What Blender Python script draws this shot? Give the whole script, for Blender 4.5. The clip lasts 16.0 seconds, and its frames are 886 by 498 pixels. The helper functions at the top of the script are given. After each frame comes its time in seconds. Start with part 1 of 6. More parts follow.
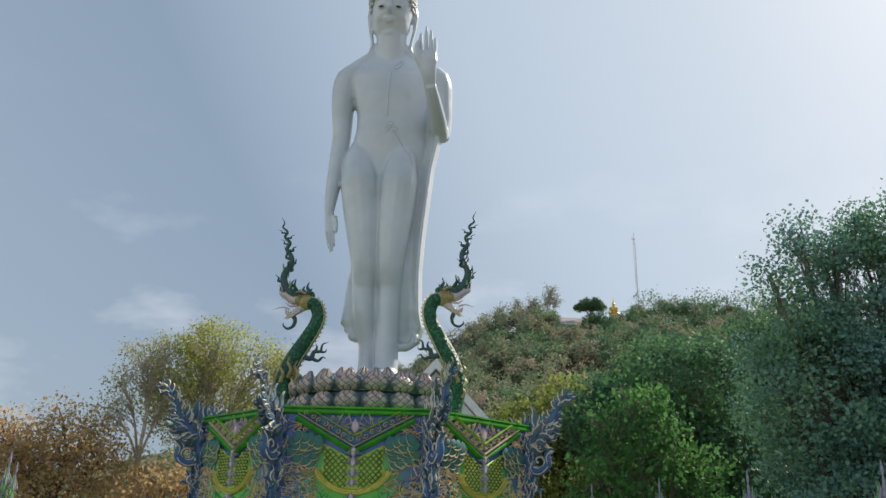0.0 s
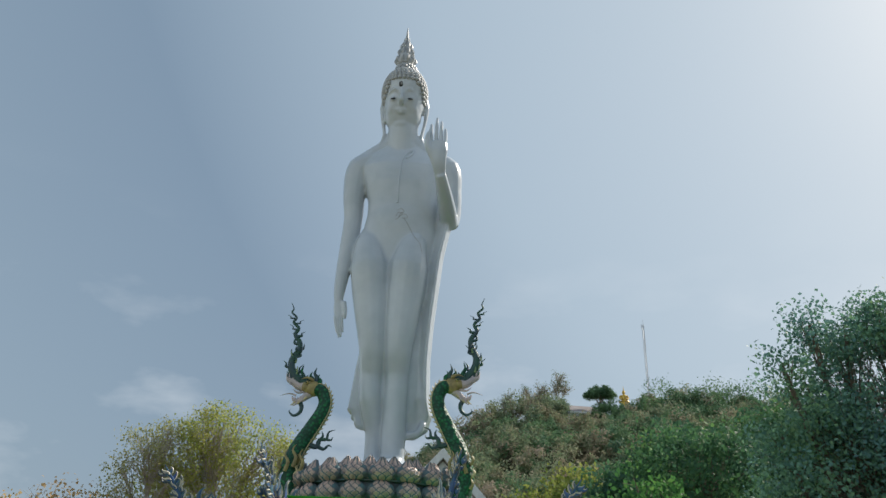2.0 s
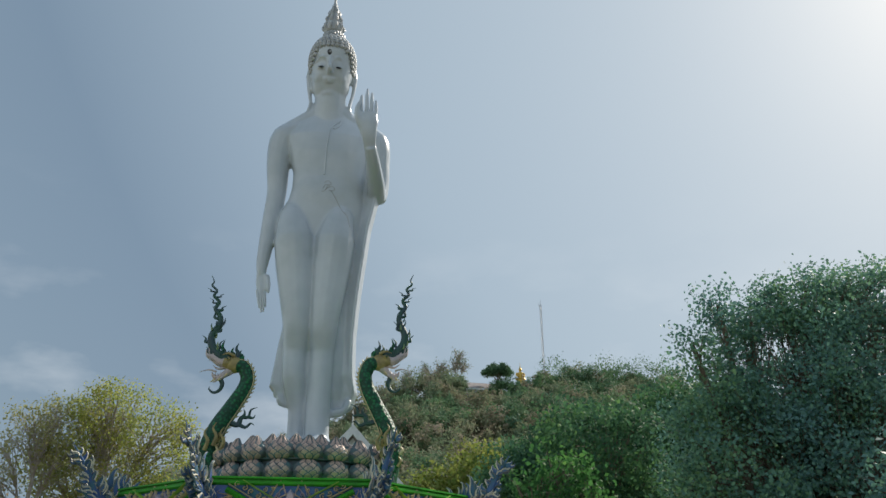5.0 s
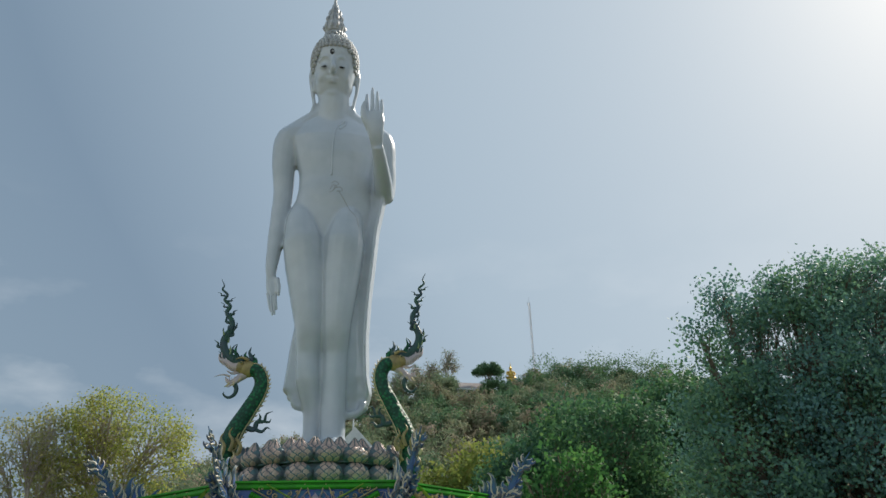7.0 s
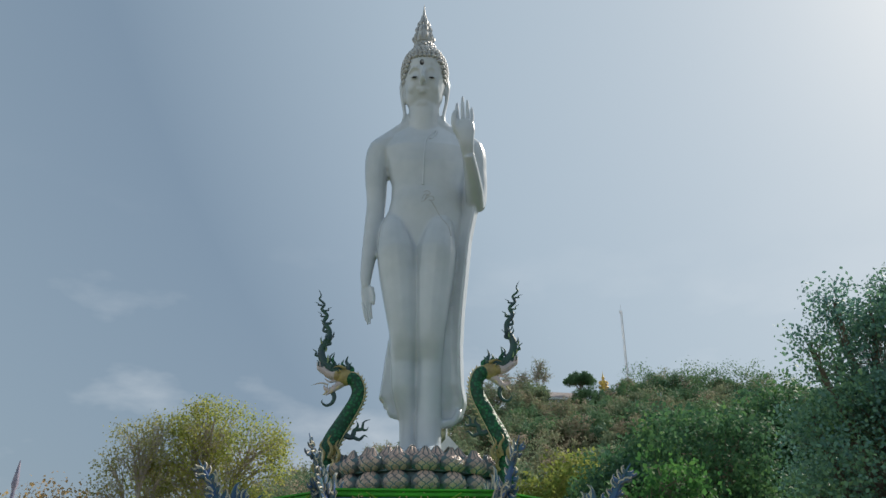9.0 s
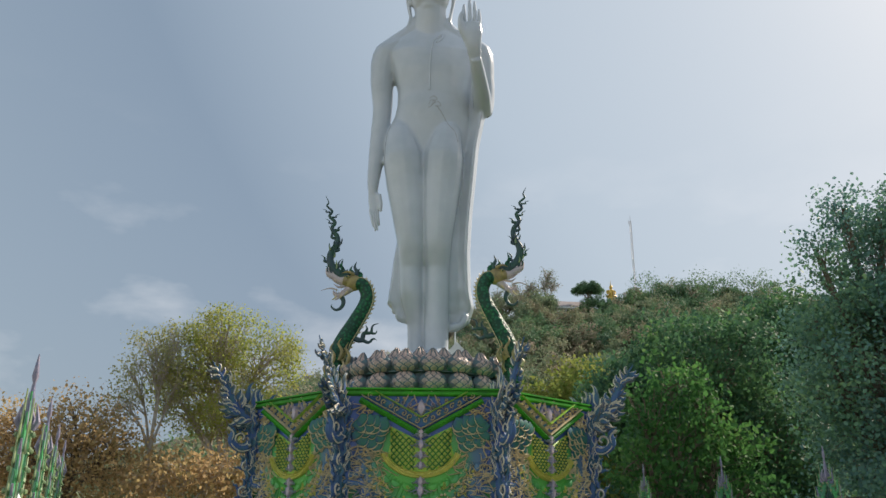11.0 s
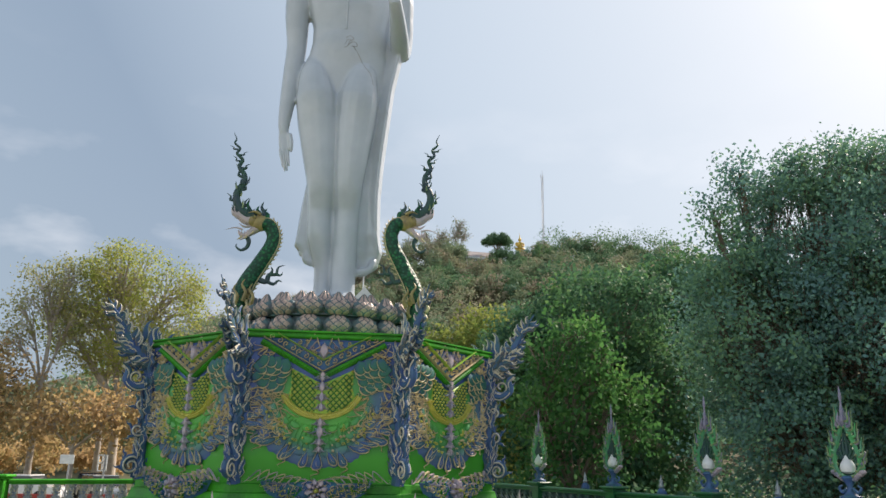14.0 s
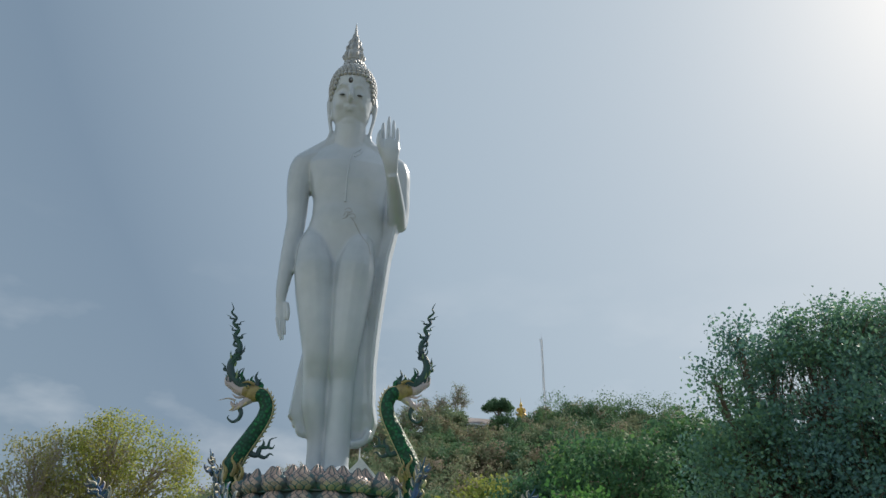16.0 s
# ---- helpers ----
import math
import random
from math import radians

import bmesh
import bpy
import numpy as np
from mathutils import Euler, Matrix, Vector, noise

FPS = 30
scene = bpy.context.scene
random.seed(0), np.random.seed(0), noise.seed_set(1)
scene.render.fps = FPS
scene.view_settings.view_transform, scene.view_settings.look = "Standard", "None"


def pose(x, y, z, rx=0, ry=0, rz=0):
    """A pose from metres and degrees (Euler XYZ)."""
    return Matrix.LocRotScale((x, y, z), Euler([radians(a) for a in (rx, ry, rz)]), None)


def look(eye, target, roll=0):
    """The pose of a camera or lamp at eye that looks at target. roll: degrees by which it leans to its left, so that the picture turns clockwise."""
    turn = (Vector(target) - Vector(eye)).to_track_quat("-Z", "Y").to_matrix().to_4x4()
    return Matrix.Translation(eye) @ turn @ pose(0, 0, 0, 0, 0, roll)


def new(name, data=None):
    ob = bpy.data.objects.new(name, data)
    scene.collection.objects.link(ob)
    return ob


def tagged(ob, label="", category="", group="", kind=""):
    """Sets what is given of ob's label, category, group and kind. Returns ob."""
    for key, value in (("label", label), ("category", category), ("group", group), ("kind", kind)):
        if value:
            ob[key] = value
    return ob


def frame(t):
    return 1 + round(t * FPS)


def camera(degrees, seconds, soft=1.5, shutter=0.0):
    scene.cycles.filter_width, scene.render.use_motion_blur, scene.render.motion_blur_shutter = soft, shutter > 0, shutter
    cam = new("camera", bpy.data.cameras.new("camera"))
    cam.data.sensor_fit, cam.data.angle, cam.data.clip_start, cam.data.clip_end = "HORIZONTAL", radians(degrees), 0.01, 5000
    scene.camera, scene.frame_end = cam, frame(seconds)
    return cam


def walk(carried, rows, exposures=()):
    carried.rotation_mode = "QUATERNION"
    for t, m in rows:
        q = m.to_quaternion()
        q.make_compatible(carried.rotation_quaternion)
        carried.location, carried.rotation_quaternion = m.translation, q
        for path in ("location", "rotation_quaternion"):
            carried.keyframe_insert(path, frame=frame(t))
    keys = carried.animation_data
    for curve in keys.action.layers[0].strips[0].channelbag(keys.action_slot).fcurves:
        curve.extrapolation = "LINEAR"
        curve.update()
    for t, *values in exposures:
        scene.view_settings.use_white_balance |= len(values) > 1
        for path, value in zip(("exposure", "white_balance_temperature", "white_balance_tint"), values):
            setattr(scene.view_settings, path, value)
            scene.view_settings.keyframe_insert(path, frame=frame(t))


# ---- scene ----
cam = camera(59.8, 16.0)
PATH = [
    (0, (1.527, -17.881, 1.465), (1.528, -16.003, 2.153), 1.4),
    (0.5, (1.513, -17.836, 1.497), (1.523, -15.98, 2.242), 1.1),
    (1, (1.528, -17.867, 1.487), (1.522, -16.039, 2.299), 1.0),
    (1.5, (1.513, -17.903, 1.487), (1.49, -16.104, 2.361), 1.5),
    (2, (1.504, -17.953, 1.471), (1.478, -16.162, 2.361), 2.2),
    (2.5, (1.476, -17.983, 1.478), (1.453, -16.18, 2.345), 1.4),
    (3, (1.376, -17.97, 1.463), (1.395, -16.141, 2.272), 1.3),
    (3.5, (1.251, -17.826, 1.475), (1.229, -15.998, 2.286), 1.5),
    (4, (1.142, -17.692, 1.511), (1.182, -15.88, 2.358), 0.8),
    (4.5, (1.012, -17.65, 1.517), (1.144, -15.849, 2.377), 1.9),
    (5, (0.845, -17.642, 1.535), (1.077, -15.843, 2.377), 0.1),
    (7.5, (0.209, -17.368, 1.524), (0.467, -15.576, 2.372), -2.2),
    (8, (0.188, -17.315, 1.544), (0.347, -15.527, 2.426), -1.0),
    (8.5, (0.162, -17.342, 1.548), (0.224, -15.548, 2.429), 0.3),
    (11, (0.218, -17.354, 1.424), (0.238, -15.465, 2.078), 0.4),
    (11.5, (0.237, -17.331, 1.403), (0.289, -15.413, 1.966), 0.4),
    (12, (0.258, -17.314, 1.386), (0.385, -15.378, 1.868), 0.4),
    (12.5, (0.274, -17.31, 1.38), (0.436, -15.358, 1.781), 0.9),
    (13, (0.269, -17.321, 1.359), (0.464, -15.362, 1.711), 0.9),
    (13.5, (0.286, -17.317, 1.381), (0.52, -15.376, 1.799), 0.9),
    (14, (0.282, -17.342, 1.413), (0.533, -15.429, 1.939), 1.0),
    (14.5, (0.309, -17.323, 1.426), (0.571, -15.447, 2.067), 0.9),
    (15, (0.323, -17.363, 1.44), (0.586, -15.521, 2.172), 0.2),
    (15.5, (0.32, -17.421, 1.457), (0.569, -15.618, 2.287), 0.0),
    (16, (0.345, -17.346, 1.486), (0.573, -15.585, 2.408), 0.5),
]
walk(cam, [(t, look(eye, target, roll)) for t, eye, target, roll in PATH],
     [(0, 0.85, 6820, 15), (1.5, 0.64, 6720, 12), (2.5, 0.64, 6620, 10), (4, 0.64, 6620, 10), (5, 0.54, 6620, 10), (8, 0.55, 6620, 10), (11, 0.75, 6970, 15), (12, 1.02, 7020, 17), (13, 1.12, 7020, 17), (14, 1.05, 7020, 17), (15, 0.71, 6870, 14), (16, 0.5, 6670, 11)])

# ---- sky, sun, exposure ----
SUN_DIR = Vector((0.64, 0.41, 0.66)).normalized()
world = bpy.data.worlds.new("sky")
scene.world = world
world.use_nodes = True
wt = world.node_tree
wt.nodes.clear()


def wn(kind, **props):
    n = wt.nodes.new(kind)
    for k, v in props.items():
        setattr(n, k, v)
    return n


sky = wn("ShaderNodeTexSky", sky_type="NISHITA", sun_disc=False, sun_elevation=math.asin(SUN_DIR.z),
         sun_rotation=math.atan2(SUN_DIR.x, SUN_DIR.y), dust_density=4.0, air_density=1.2, ozone_density=1.5, altitude=100)
coord = wn("ShaderNodeTexCoord")
squash = wn("ShaderNodeMapping")
squash.inputs["Scale"].default_value = (1.5, 1.5, 3.4)
squash.inputs["Location"].default_value = (0.35, 0.1, 0.2)
clouds = wn("ShaderNodeTexNoise")
clouds.inputs["Scale"].default_value = 2.7
clouds.inputs["Detail"].default_value = 6
clouds.inputs["Roughness"].default_value = 0.52
cover = wn("ShaderNodeValToRGB")
cover.color_ramp.elements[0].position = 0.54
cover.color_ramp.elements[0].color = (0, 0, 0, 1)
cover.color_ramp.elements[1].position = 0.76
cover.color_ramp.elements[1].color = (0.5, 0.5, 0.5, 1)
haze = wn("ShaderNodeMixRGB")
haze.inputs[0].default_value = 0.86
# thick haze, bright round the sun and dullest across from it; opposite, raised as added fill light
away = wn("ShaderNodeVectorMath", operation="DOT_PRODUCT")
away.inputs[1].default_value = SUN_DIR
glow = wn("ShaderNodeMapRange")
glow.inputs["From Min"].default_value = -1.0
veil = wn("ShaderNodeValToRGB")
while len(veil.color_ramp.elements) < 6:
    veil.color_ramp.elements.new(0.5)
for e, (at_, c) in zip(veil.color_ramp.elements, ((0.0, (8.4, 9.2, 9.5)), (0.28, (6.5, 7.5, 8.1)), (0.50, (2.3, 3.1, 3.85)), (0.73, (1.62, 2.34, 3.13)), (0.86, (3.05, 3.95, 4.75)), (0.98, (3.65, 4.55, 5.3)))):
    e.position, e.color = at_, (*(k / 10 for k in c), 1)
lift = wn("ShaderNodeVectorMath", operation="SCALE")
lift.inputs["Scale"].default_value = 10.0
puff = wn("ShaderNodeMixRGB")
puff.inputs[2].default_value = (6.0, 6.5, 7.0, 1)
back = wn("ShaderNodeBackground")
back.inputs["Strength"].default_value = 0.085
out = wn("ShaderNodeOutputWorld")
link = wt.links.new
link(coord.outputs["Generated"], away.inputs[0])
link(away.outputs["Value"], glow.inputs["Value"])
link(glow.outputs[0], veil.inputs["Fac"])
link(veil.outputs["Color"], lift.inputs[0])
link(lift.outputs[0], haze.inputs[2])
link(coord.outputs["Generated"], squash.inputs["Vector"])
link(squash.outputs["Vector"], clouds.inputs["Vector"])
link(clouds.outputs["Fac"], cover.inputs["Fac"])
link(sky.outputs["Color"], haze.inputs[1])
link(haze.outputs["Color"], puff.inputs[1])
low = wn("ShaderNodeMapRange", interpolation_type="SMOOTHSTEP")
low.inputs["From Min"].default_value, low.inputs["From Max"].default_value = 0.50, 0.22
height = wn("ShaderNodeSeparateXYZ")
thin = wn("ShaderNodeMath", operation="MULTIPLY")
link(coord.outputs["Generated"], height.inputs[0])
link(height.outputs["Z"], low.inputs["Value"])
link(cover.outputs["Color"], thin.inputs[0])
link(low.outputs[0], thin.inputs[1])
link(thin.outputs[0], puff.inputs[0])
link(puff.outputs["Color"], back.inputs["Color"])
link(back.outputs["Background"], out.inputs["Surface"])

lamp = bpy.data.lights.new("sun", "SUN")
lamp.energy, lamp.angle, lamp.color = 3.4, radians(0.8), (1.0, 0.93, 0.82)
sun = new("sun", lamp)
sun.matrix_world = look(SUN_DIR * 60, (0, 0, 0))


# ---- materials ----
def mat(name, a, b=None, rough=0.6, metal=0.0, scale=6.0, bump=0.0, fine=60.0, coat=0.0, spec=0.5):
    """A painted or mineral surface: two colours mixed by noise at two scales, with a fine relief."""
    m = bpy.data.materials.new(name)
    m.use_nodes = True
    nt = m.node_tree
    p = nt.nodes["Principled BSDF"]
    p.inputs["Roughness"].default_value = rough
    p.inputs["Metallic"].default_value = metal
    p.inputs["Coat Weight"].default_value = coat
    p.inputs["Specular IOR Level"].default_value = spec
    tc = nt.nodes.new("ShaderNodeTexCoord")
    big = nt.nodes.new("ShaderNodeTexNoise")
    big.inputs["Scale"].default_value = scale
    big.inputs["Detail"].default_value = 5
    small = nt.nodes.new("ShaderNodeTexNoise")
    small.inputs["Scale"].default_value = fine
    small.inputs["Detail"].default_value = 3
    for n in (big, small):
        nt.links.new(tc.outputs["Object"], n.inputs["Vector"])
    ramp = nt.nodes.new("ShaderNodeValToRGB")
    ramp.color_ramp.elements[0].position, ramp.color_ramp.elements[1].position = 0.36, 0.66
    b = b or tuple(c * 0.75 for c in a)
    ramp.color_ramp.elements[0].color, ramp.color_ramp.elements[1].color = (*a, 1), (*b, 1)
    add = nt.nodes.new("ShaderNodeMath")
    add.operation = "MULTIPLY_ADD"
    add.inputs[1].default_value = 0.3
    nt.links.new(small.outputs["Fac"], add.inputs[0])
    sub = nt.nodes.new("ShaderNodeMath")
    sub.operation = "SUBTRACT"
    sub.inputs[1].default_value = 0.15
    nt.links.new(big.outputs["Fac"], sub.inputs[0])
    nt.links.new(sub.outputs[0], add.inputs[2])
    nt.links.new(add.outputs[0], ramp.inputs["Fac"])
    nt.links.new(ramp.outputs["Color"], p.inputs["Base Color"])
    if bump:
        bn = nt.nodes.new("ShaderNodeBump")
        bn.inputs["Strength"].default_value = bump
        bn.inputs["Distance"].default_value = 0.02
        nt.links.new(small.outputs["Fac"], bn.inputs["Height"])
        nt.links.new(bn.outputs["Normal"], p.inputs["Normal"])
    return m


def shade_paint(name, stops, lo, hi, radial=None, rough=0.45, wobble=0.25):
    """Sprayed enamel that runs from one colour to another over the object's height, or away from a point of the panel."""
    m = mat(name, (0.5, 0.5, 0.5), rough=rough, bump=0.25, coat=0.15)
    nt = m.node_tree
    p = nt.nodes["Principled BSDF"]
    tc = nt.nodes.new("ShaderNodeTexCoord")
    xyz = nt.nodes.new("ShaderNodeSeparateXYZ")
    nt.links.new(tc.outputs["Object"], xyz.inputs[0])
    src = xyz.outputs["Z"]
    if radial:
        flat = nt.nodes.new("ShaderNodeCombineXYZ")
        nt.links.new(xyz.outputs["X"], flat.inputs["X"])
        nt.links.new(xyz.outputs["Z"], flat.inputs["Z"])
        far = nt.nodes.new("ShaderNodeVectorMath")
        far.operation = "DISTANCE"
        far.inputs[1].default_value = radial
        nt.links.new(flat.outputs[0], far.inputs[0])
        src = far.outputs["Value"]
    nz = nt.nodes.new("ShaderNodeTexNoise")
    nz.inputs["Scale"].default_value = 5
    nz.inputs["Detail"].default_value = 5
    nt.links.new(tc.outputs["Object"], nz.inputs["Vector"])
    ad = nt.nodes.new("ShaderNodeMath")
    ad.operation = "MULTIPLY_ADD"
    ad.inputs[1].default_value = wobble
    nt.links.new(nz.outputs["Fac"], ad.inputs[0])
    nt.links.new(src, ad.inputs[2])
    mr = nt.nodes.new("ShaderNodeMapRange")
    mr.inputs["From Min"].default_value, mr.inputs["From Max"].default_value = lo + wobble / 2, hi + wobble / 2
    nt.links.new(ad.outputs[0], mr.inputs["Value"])
    ramp = nt.nodes.new("ShaderNodeValToRGB")
    els = ramp.color_ramp.elements
    while len(els) < len(stops):
        els.new(0.5)
    for e, (pos, col) in zip(els, stops):
        e.position, e.color = pos, (*col, 1)
    nt.links.new(mr.outputs[0], ramp.inputs["Fac"])
    nt.links.new(ramp.outputs["Color"], p.inputs["Base Color"])
    return m


def leaf_mat(name, cols, gloss=0.5, through_=0.35, patch=0.45, own=0.45):
    """Foliage: each leaf takes its own colour of the range and lets some light through."""
    m = bpy.data.materials.new(name)
    m.use_nodes = True
    nt = m.node_tree
    p = nt.nodes["Principled BSDF"]
    p.inputs["Roughness"].default_value = gloss
    p.inputs["Specular IOR Level"].default_value = 0.1
    geo = nt.nodes.new("ShaderNodeNewGeometry")
    ramp = nt.nodes.new("ShaderNodeValToRGB")
    els = ramp.color_ramp.elements
    while len(els) < len(cols):
        els.new(0.5)
    for i, (e, c) in enumerate(zip(els, cols)):
        e.position, e.color = i / (len(cols) - 1), (*c, 1)
    tc = nt.nodes.new("ShaderNodeTexCoord")
    nz = nt.nodes.new("ShaderNodeTexNoise")
    nz.inputs["Scale"].default_value = patch
    nz.inputs["Detail"].default_value = 3
    nt.links.new(tc.outputs["Object"], nz.inputs["Vector"])
    mixv = nt.nodes.new("ShaderNodeMath")
    mixv.operation = "MULTIPLY_ADD"
    mixv.inputs[1].default_value = own
    nt.links.new(geo.outputs["Random Per Island"], mixv.inputs[0])
    sc = nt.nodes.new("ShaderNodeMapRange")
    sc.inputs["From Min"].default_value, sc.inputs["From Max"].default_value = 0.3, 0.7
    sc.inputs["To Max"].default_value = 1 - own
    nt.links.new(nz.outputs["Fac"], sc.inputs["Value"])
    nt.links.new(sc.outputs[0], mixv.inputs[2])
    nt.links.new(mixv.outputs[0], ramp.inputs["Fac"])
    nt.links.new(ramp.outputs["Color"], p.inputs["Base Color"])
    tr = nt.nodes.new("ShaderNodeBsdfTranslucent")
    nt.links.new(ramp.outputs["Color"], tr.inputs["Color"])
    mx = nt.nodes.new("ShaderNodeMixShader")
    mx.inputs[0].default_value = through_
    nt.links.new(p.outputs[0], mx.inputs[1])
    nt.links.new(tr.outputs[0], mx.inputs[2])
    nt.links.new(mx.outputs[0], nt.nodes["Material Output"].inputs["Surface"])
    return m


# white enamel whose colour carries the blue of the reflected sky
M_STATUE = mat("sky_tinted_white_enamel", (0.54, 0.59, 0.645), (0.44, 0.495, 0.55), rough=0.22, scale=0.5, fine=3, coat=0.3)
M_HAIR = mat("grey_white_curls", (0.48, 0.50, 0.52), (0.36, 0.375, 0.39), rough=0.45, scale=5)
M_DARK = mat("dark_paint", (0.02, 0.022, 0.03), rough=0.4)
M_LINE = mat("grey_crack", (0.36, 0.37, 0.38), rough=0.6)
M_GREEN = mat("green_enamel", (0.032, 0.34, 0.014), (0.02, 0.15, 0.018), rough=0.52, scale=1.6, bump=0.25, fine=24, spec=0.3)
M_DKGREEN = mat("dark_green_enamel", (0.008, 0.13, 0.035), (0.006, 0.10, 0.045), rough=0.4, scale=3, bump=0.2, coat=0.15)
M_BODY = shade_paint("green_to_blue_enamel", [(0.0, (0.03, 0.32, 0.014)), (0.3, (0.015, 0.2, 0.05)), (0.55, (0.05, 0.13, 0.34)), (1.0, (0.065, 0.135, 0.42))], 1.45, 2.5, rough=0.55)
M_FAN = shade_paint("green_fan_blue_rim", [(0.0, (0.078, 0.403, 0.056)), (0.35, (0.056, 0.28, 0.09)), (0.62, (0.062, 0.157, 0.213)), (1.0, (0.073, 0.129, 0.336))], 0.5, 1.2, radial=(0, 0, 2.35), rough=0.55)
M_JADE = mat("jade_enamel", (0.06, 0.36, 0.11), (0.08, 0.27, 0.17), rough=0.5, scale=8, bump=0.2)
M_LATT = mat("yellow_green_paint", (0.363, 0.55, 0.066), (0.187, 0.418, 0.055), rough=0.45, scale=7, bump=0.2)
M_GOLD = mat("tan_gold_paint", (0.70, 0.57, 0.31), (0.46, 0.40, 0.27), rough=0.5, scale=11, bump=0.2)
M_YEL = mat("yellow_gold_paint", (0.60, 0.57, 0.13), (0.44, 0.45, 0.09), rough=0.4, scale=9, bump=0.2, metal=0.15)
M_YGREY = mat("faded_yellow_green_paint", (0.24, 0.32, 0.14), (0.16, 0.25, 0.14), rough=0.5, scale=8, bump=0.2)
M_OLDGOLD = mat("worn_cream_paint", (0.66, 0.60, 0.44), (0.42, 0.42, 0.38), rough=0.5, scale=12, bump=0.2)
M_PINK = mat("mauve_paint", (0.528, 0.42, 0.432), (0.24, 0.252, 0.348), rough=0.45, scale=8, bump=0.2)
M_SLATEMAUVE = mat("slate_mauve_paint", (0.30, 0.27, 0.34), (0.14, 0.16, 0.26), rough=0.45, scale=14, bump=0.2)
M_PIER = mat("deep_blue_enamel", (0.053, 0.109, 0.288), (0.043, 0.131, 0.171), rough=0.55, scale=5, bump=0.3, spec=0.35)
M_BLUE = mat("blue_enamel", (0.062, 0.125, 0.375), (0.044, 0.188, 0.25), rough=0.5, scale=5, bump=0.25, spec=0.4)
M_SILVER = mat("silver_blue_paint", (0.40, 0.42, 0.40), (0.16, 0.23, 0.36), rough=0.35, scale=9, metal=0.2, bump=0.2)
M_TEALP = mat("blue_green_paint", (0.04, 0.09, 0.20), (0.035, 0.17, 0.10), rough=0.6, scale=4, bump=0.2, spec=0.3)
M_COPPER = mat("copper_paint", (0.605, 0.429, 0.352), (0.336, 0.253, 0.231), rough=0.4, scale=7, metal=0.1, bump=0.3)
M_PETALB = mat("slate_teal_paint", (0.072, 0.162, 0.18), (0.12, 0.12, 0.138), rough=0.5, scale=6, bump=0.25)
M_CREST = mat("dark_teal_paint", (0.018, 0.085, 0.05), (0.03, 0.06, 0.085), rough=0.5, scale=6, bump=0.3)
M_CREAM = mat("cream_mouth_paint", (0.55, 0.46, 0.44), (0.42, 0.38, 0.40), rough=0.5)
M_OCHRE = mat("ochre_paint", (0.36, 0.29, 0.11), (0.22, 0.175, 0.08), rough=0.5, scale=8)
M_WHITE = mat("white_paint", (0.74, 0.76, 0.76), (0.62, 0.65, 0.66), rough=0.5)
M_RED = mat("red_paint", (0.42, 0.04, 0.03), (0.32, 0.04, 0.03), rough=0.5)
M_BARK = mat("grey_brown_bark", (0.20, 0.16, 0.12), (0.11, 0.09, 0.07), rough=0.9, scale=4, bump=0.6, fine=18)
M_PALEBARK = mat("pale_bark", (0.46, 0.41, 0.35), (0.32, 0.28, 0.24), rough=0.9, scale=3, bump=0.5, fine=18)
M_GROUND = mat("dry_earth_and_grass", (0.20, 0.17, 0.10), (0.10, 0.11, 0.05), rough=0.95, scale=0.35, bump=0.5, fine=6)
M_FOREST = mat("forest_floor", (0.09, 0.08, 0.04), (0.05, 0.06, 0.025), rough=0.95, scale=0.12, bump=0.4, fine=3)
# bluish haze and sky sheen are mixed into this green leaf colour
L_DARK = leaf_mat("haze_blued_green_leaves", [(0.101, 0.207, 0.218), (0.129, 0.258, 0.235), (0.168, 0.33, 0.213), (0.258, 0.414, 0.179)], 0.5, 0.32)
L_GROVE = leaf_mat("deep_green_leaves", [(0.045, 0.115, 0.085), (0.065, 0.155, 0.09), (0.09, 0.205, 0.085), (0.15, 0.28, 0.085)], 0.6, 0.4)
L_MID = leaf_mat("mid_green_leaves", [(0.029, 0.102, 0.044), (0.051, 0.153, 0.049), (0.079, 0.212, 0.059), (0.159, 0.297, 0.078)], 0.6, 0.45)
L_YEL = leaf_mat("yellow_green_leaves", [(0.233, 0.317, 0.088), (0.328, 0.391, 0.099), (0.401, 0.412, 0.133), (0.444, 0.37, 0.154)], 0.6, 0.55)
L_OLIVE = leaf_mat("olive_brush_leaves", [(0.114, 0.19, 0.05), (0.19, 0.26, 0.06), (0.266, 0.3, 0.08), (0.314, 0.3, 0.11)], 0.6, 0.5)
L_BROWN = leaf_mat("dry_brown_leaves", [(0.319, 0.294, 0.122), (0.43, 0.328, 0.155), (0.524, 0.365, 0.19), (0.562, 0.409, 0.252)], 0.7, 0.55)
L_PALE = leaf_mat("sparse_pale_leaves", [(0.28, 0.31, 0.13), (0.36, 0.37, 0.16), (0.42, 0.39, 0.2)], 0.6, 0.45)
# hill leaves are paled and blued: distance haze put into their colour
L_HILL = leaf_mat("hazed_hill_leaves", [(0.132, 0.209, 0.143), (0.176, 0.253, 0.154), (0.253, 0.297, 0.176), (0.341, 0.297, 0.22), (0.418, 0.341, 0.286)], 0.7, 0.3, 0.09, 0.3)
L_HILLD = leaf_mat("hazed_evergreen_leaves", [(0.086, 0.173, 0.119), (0.13, 0.238, 0.13), (0.194, 0.313, 0.14)], 0.6, 0.3, 0.1, 0.3)


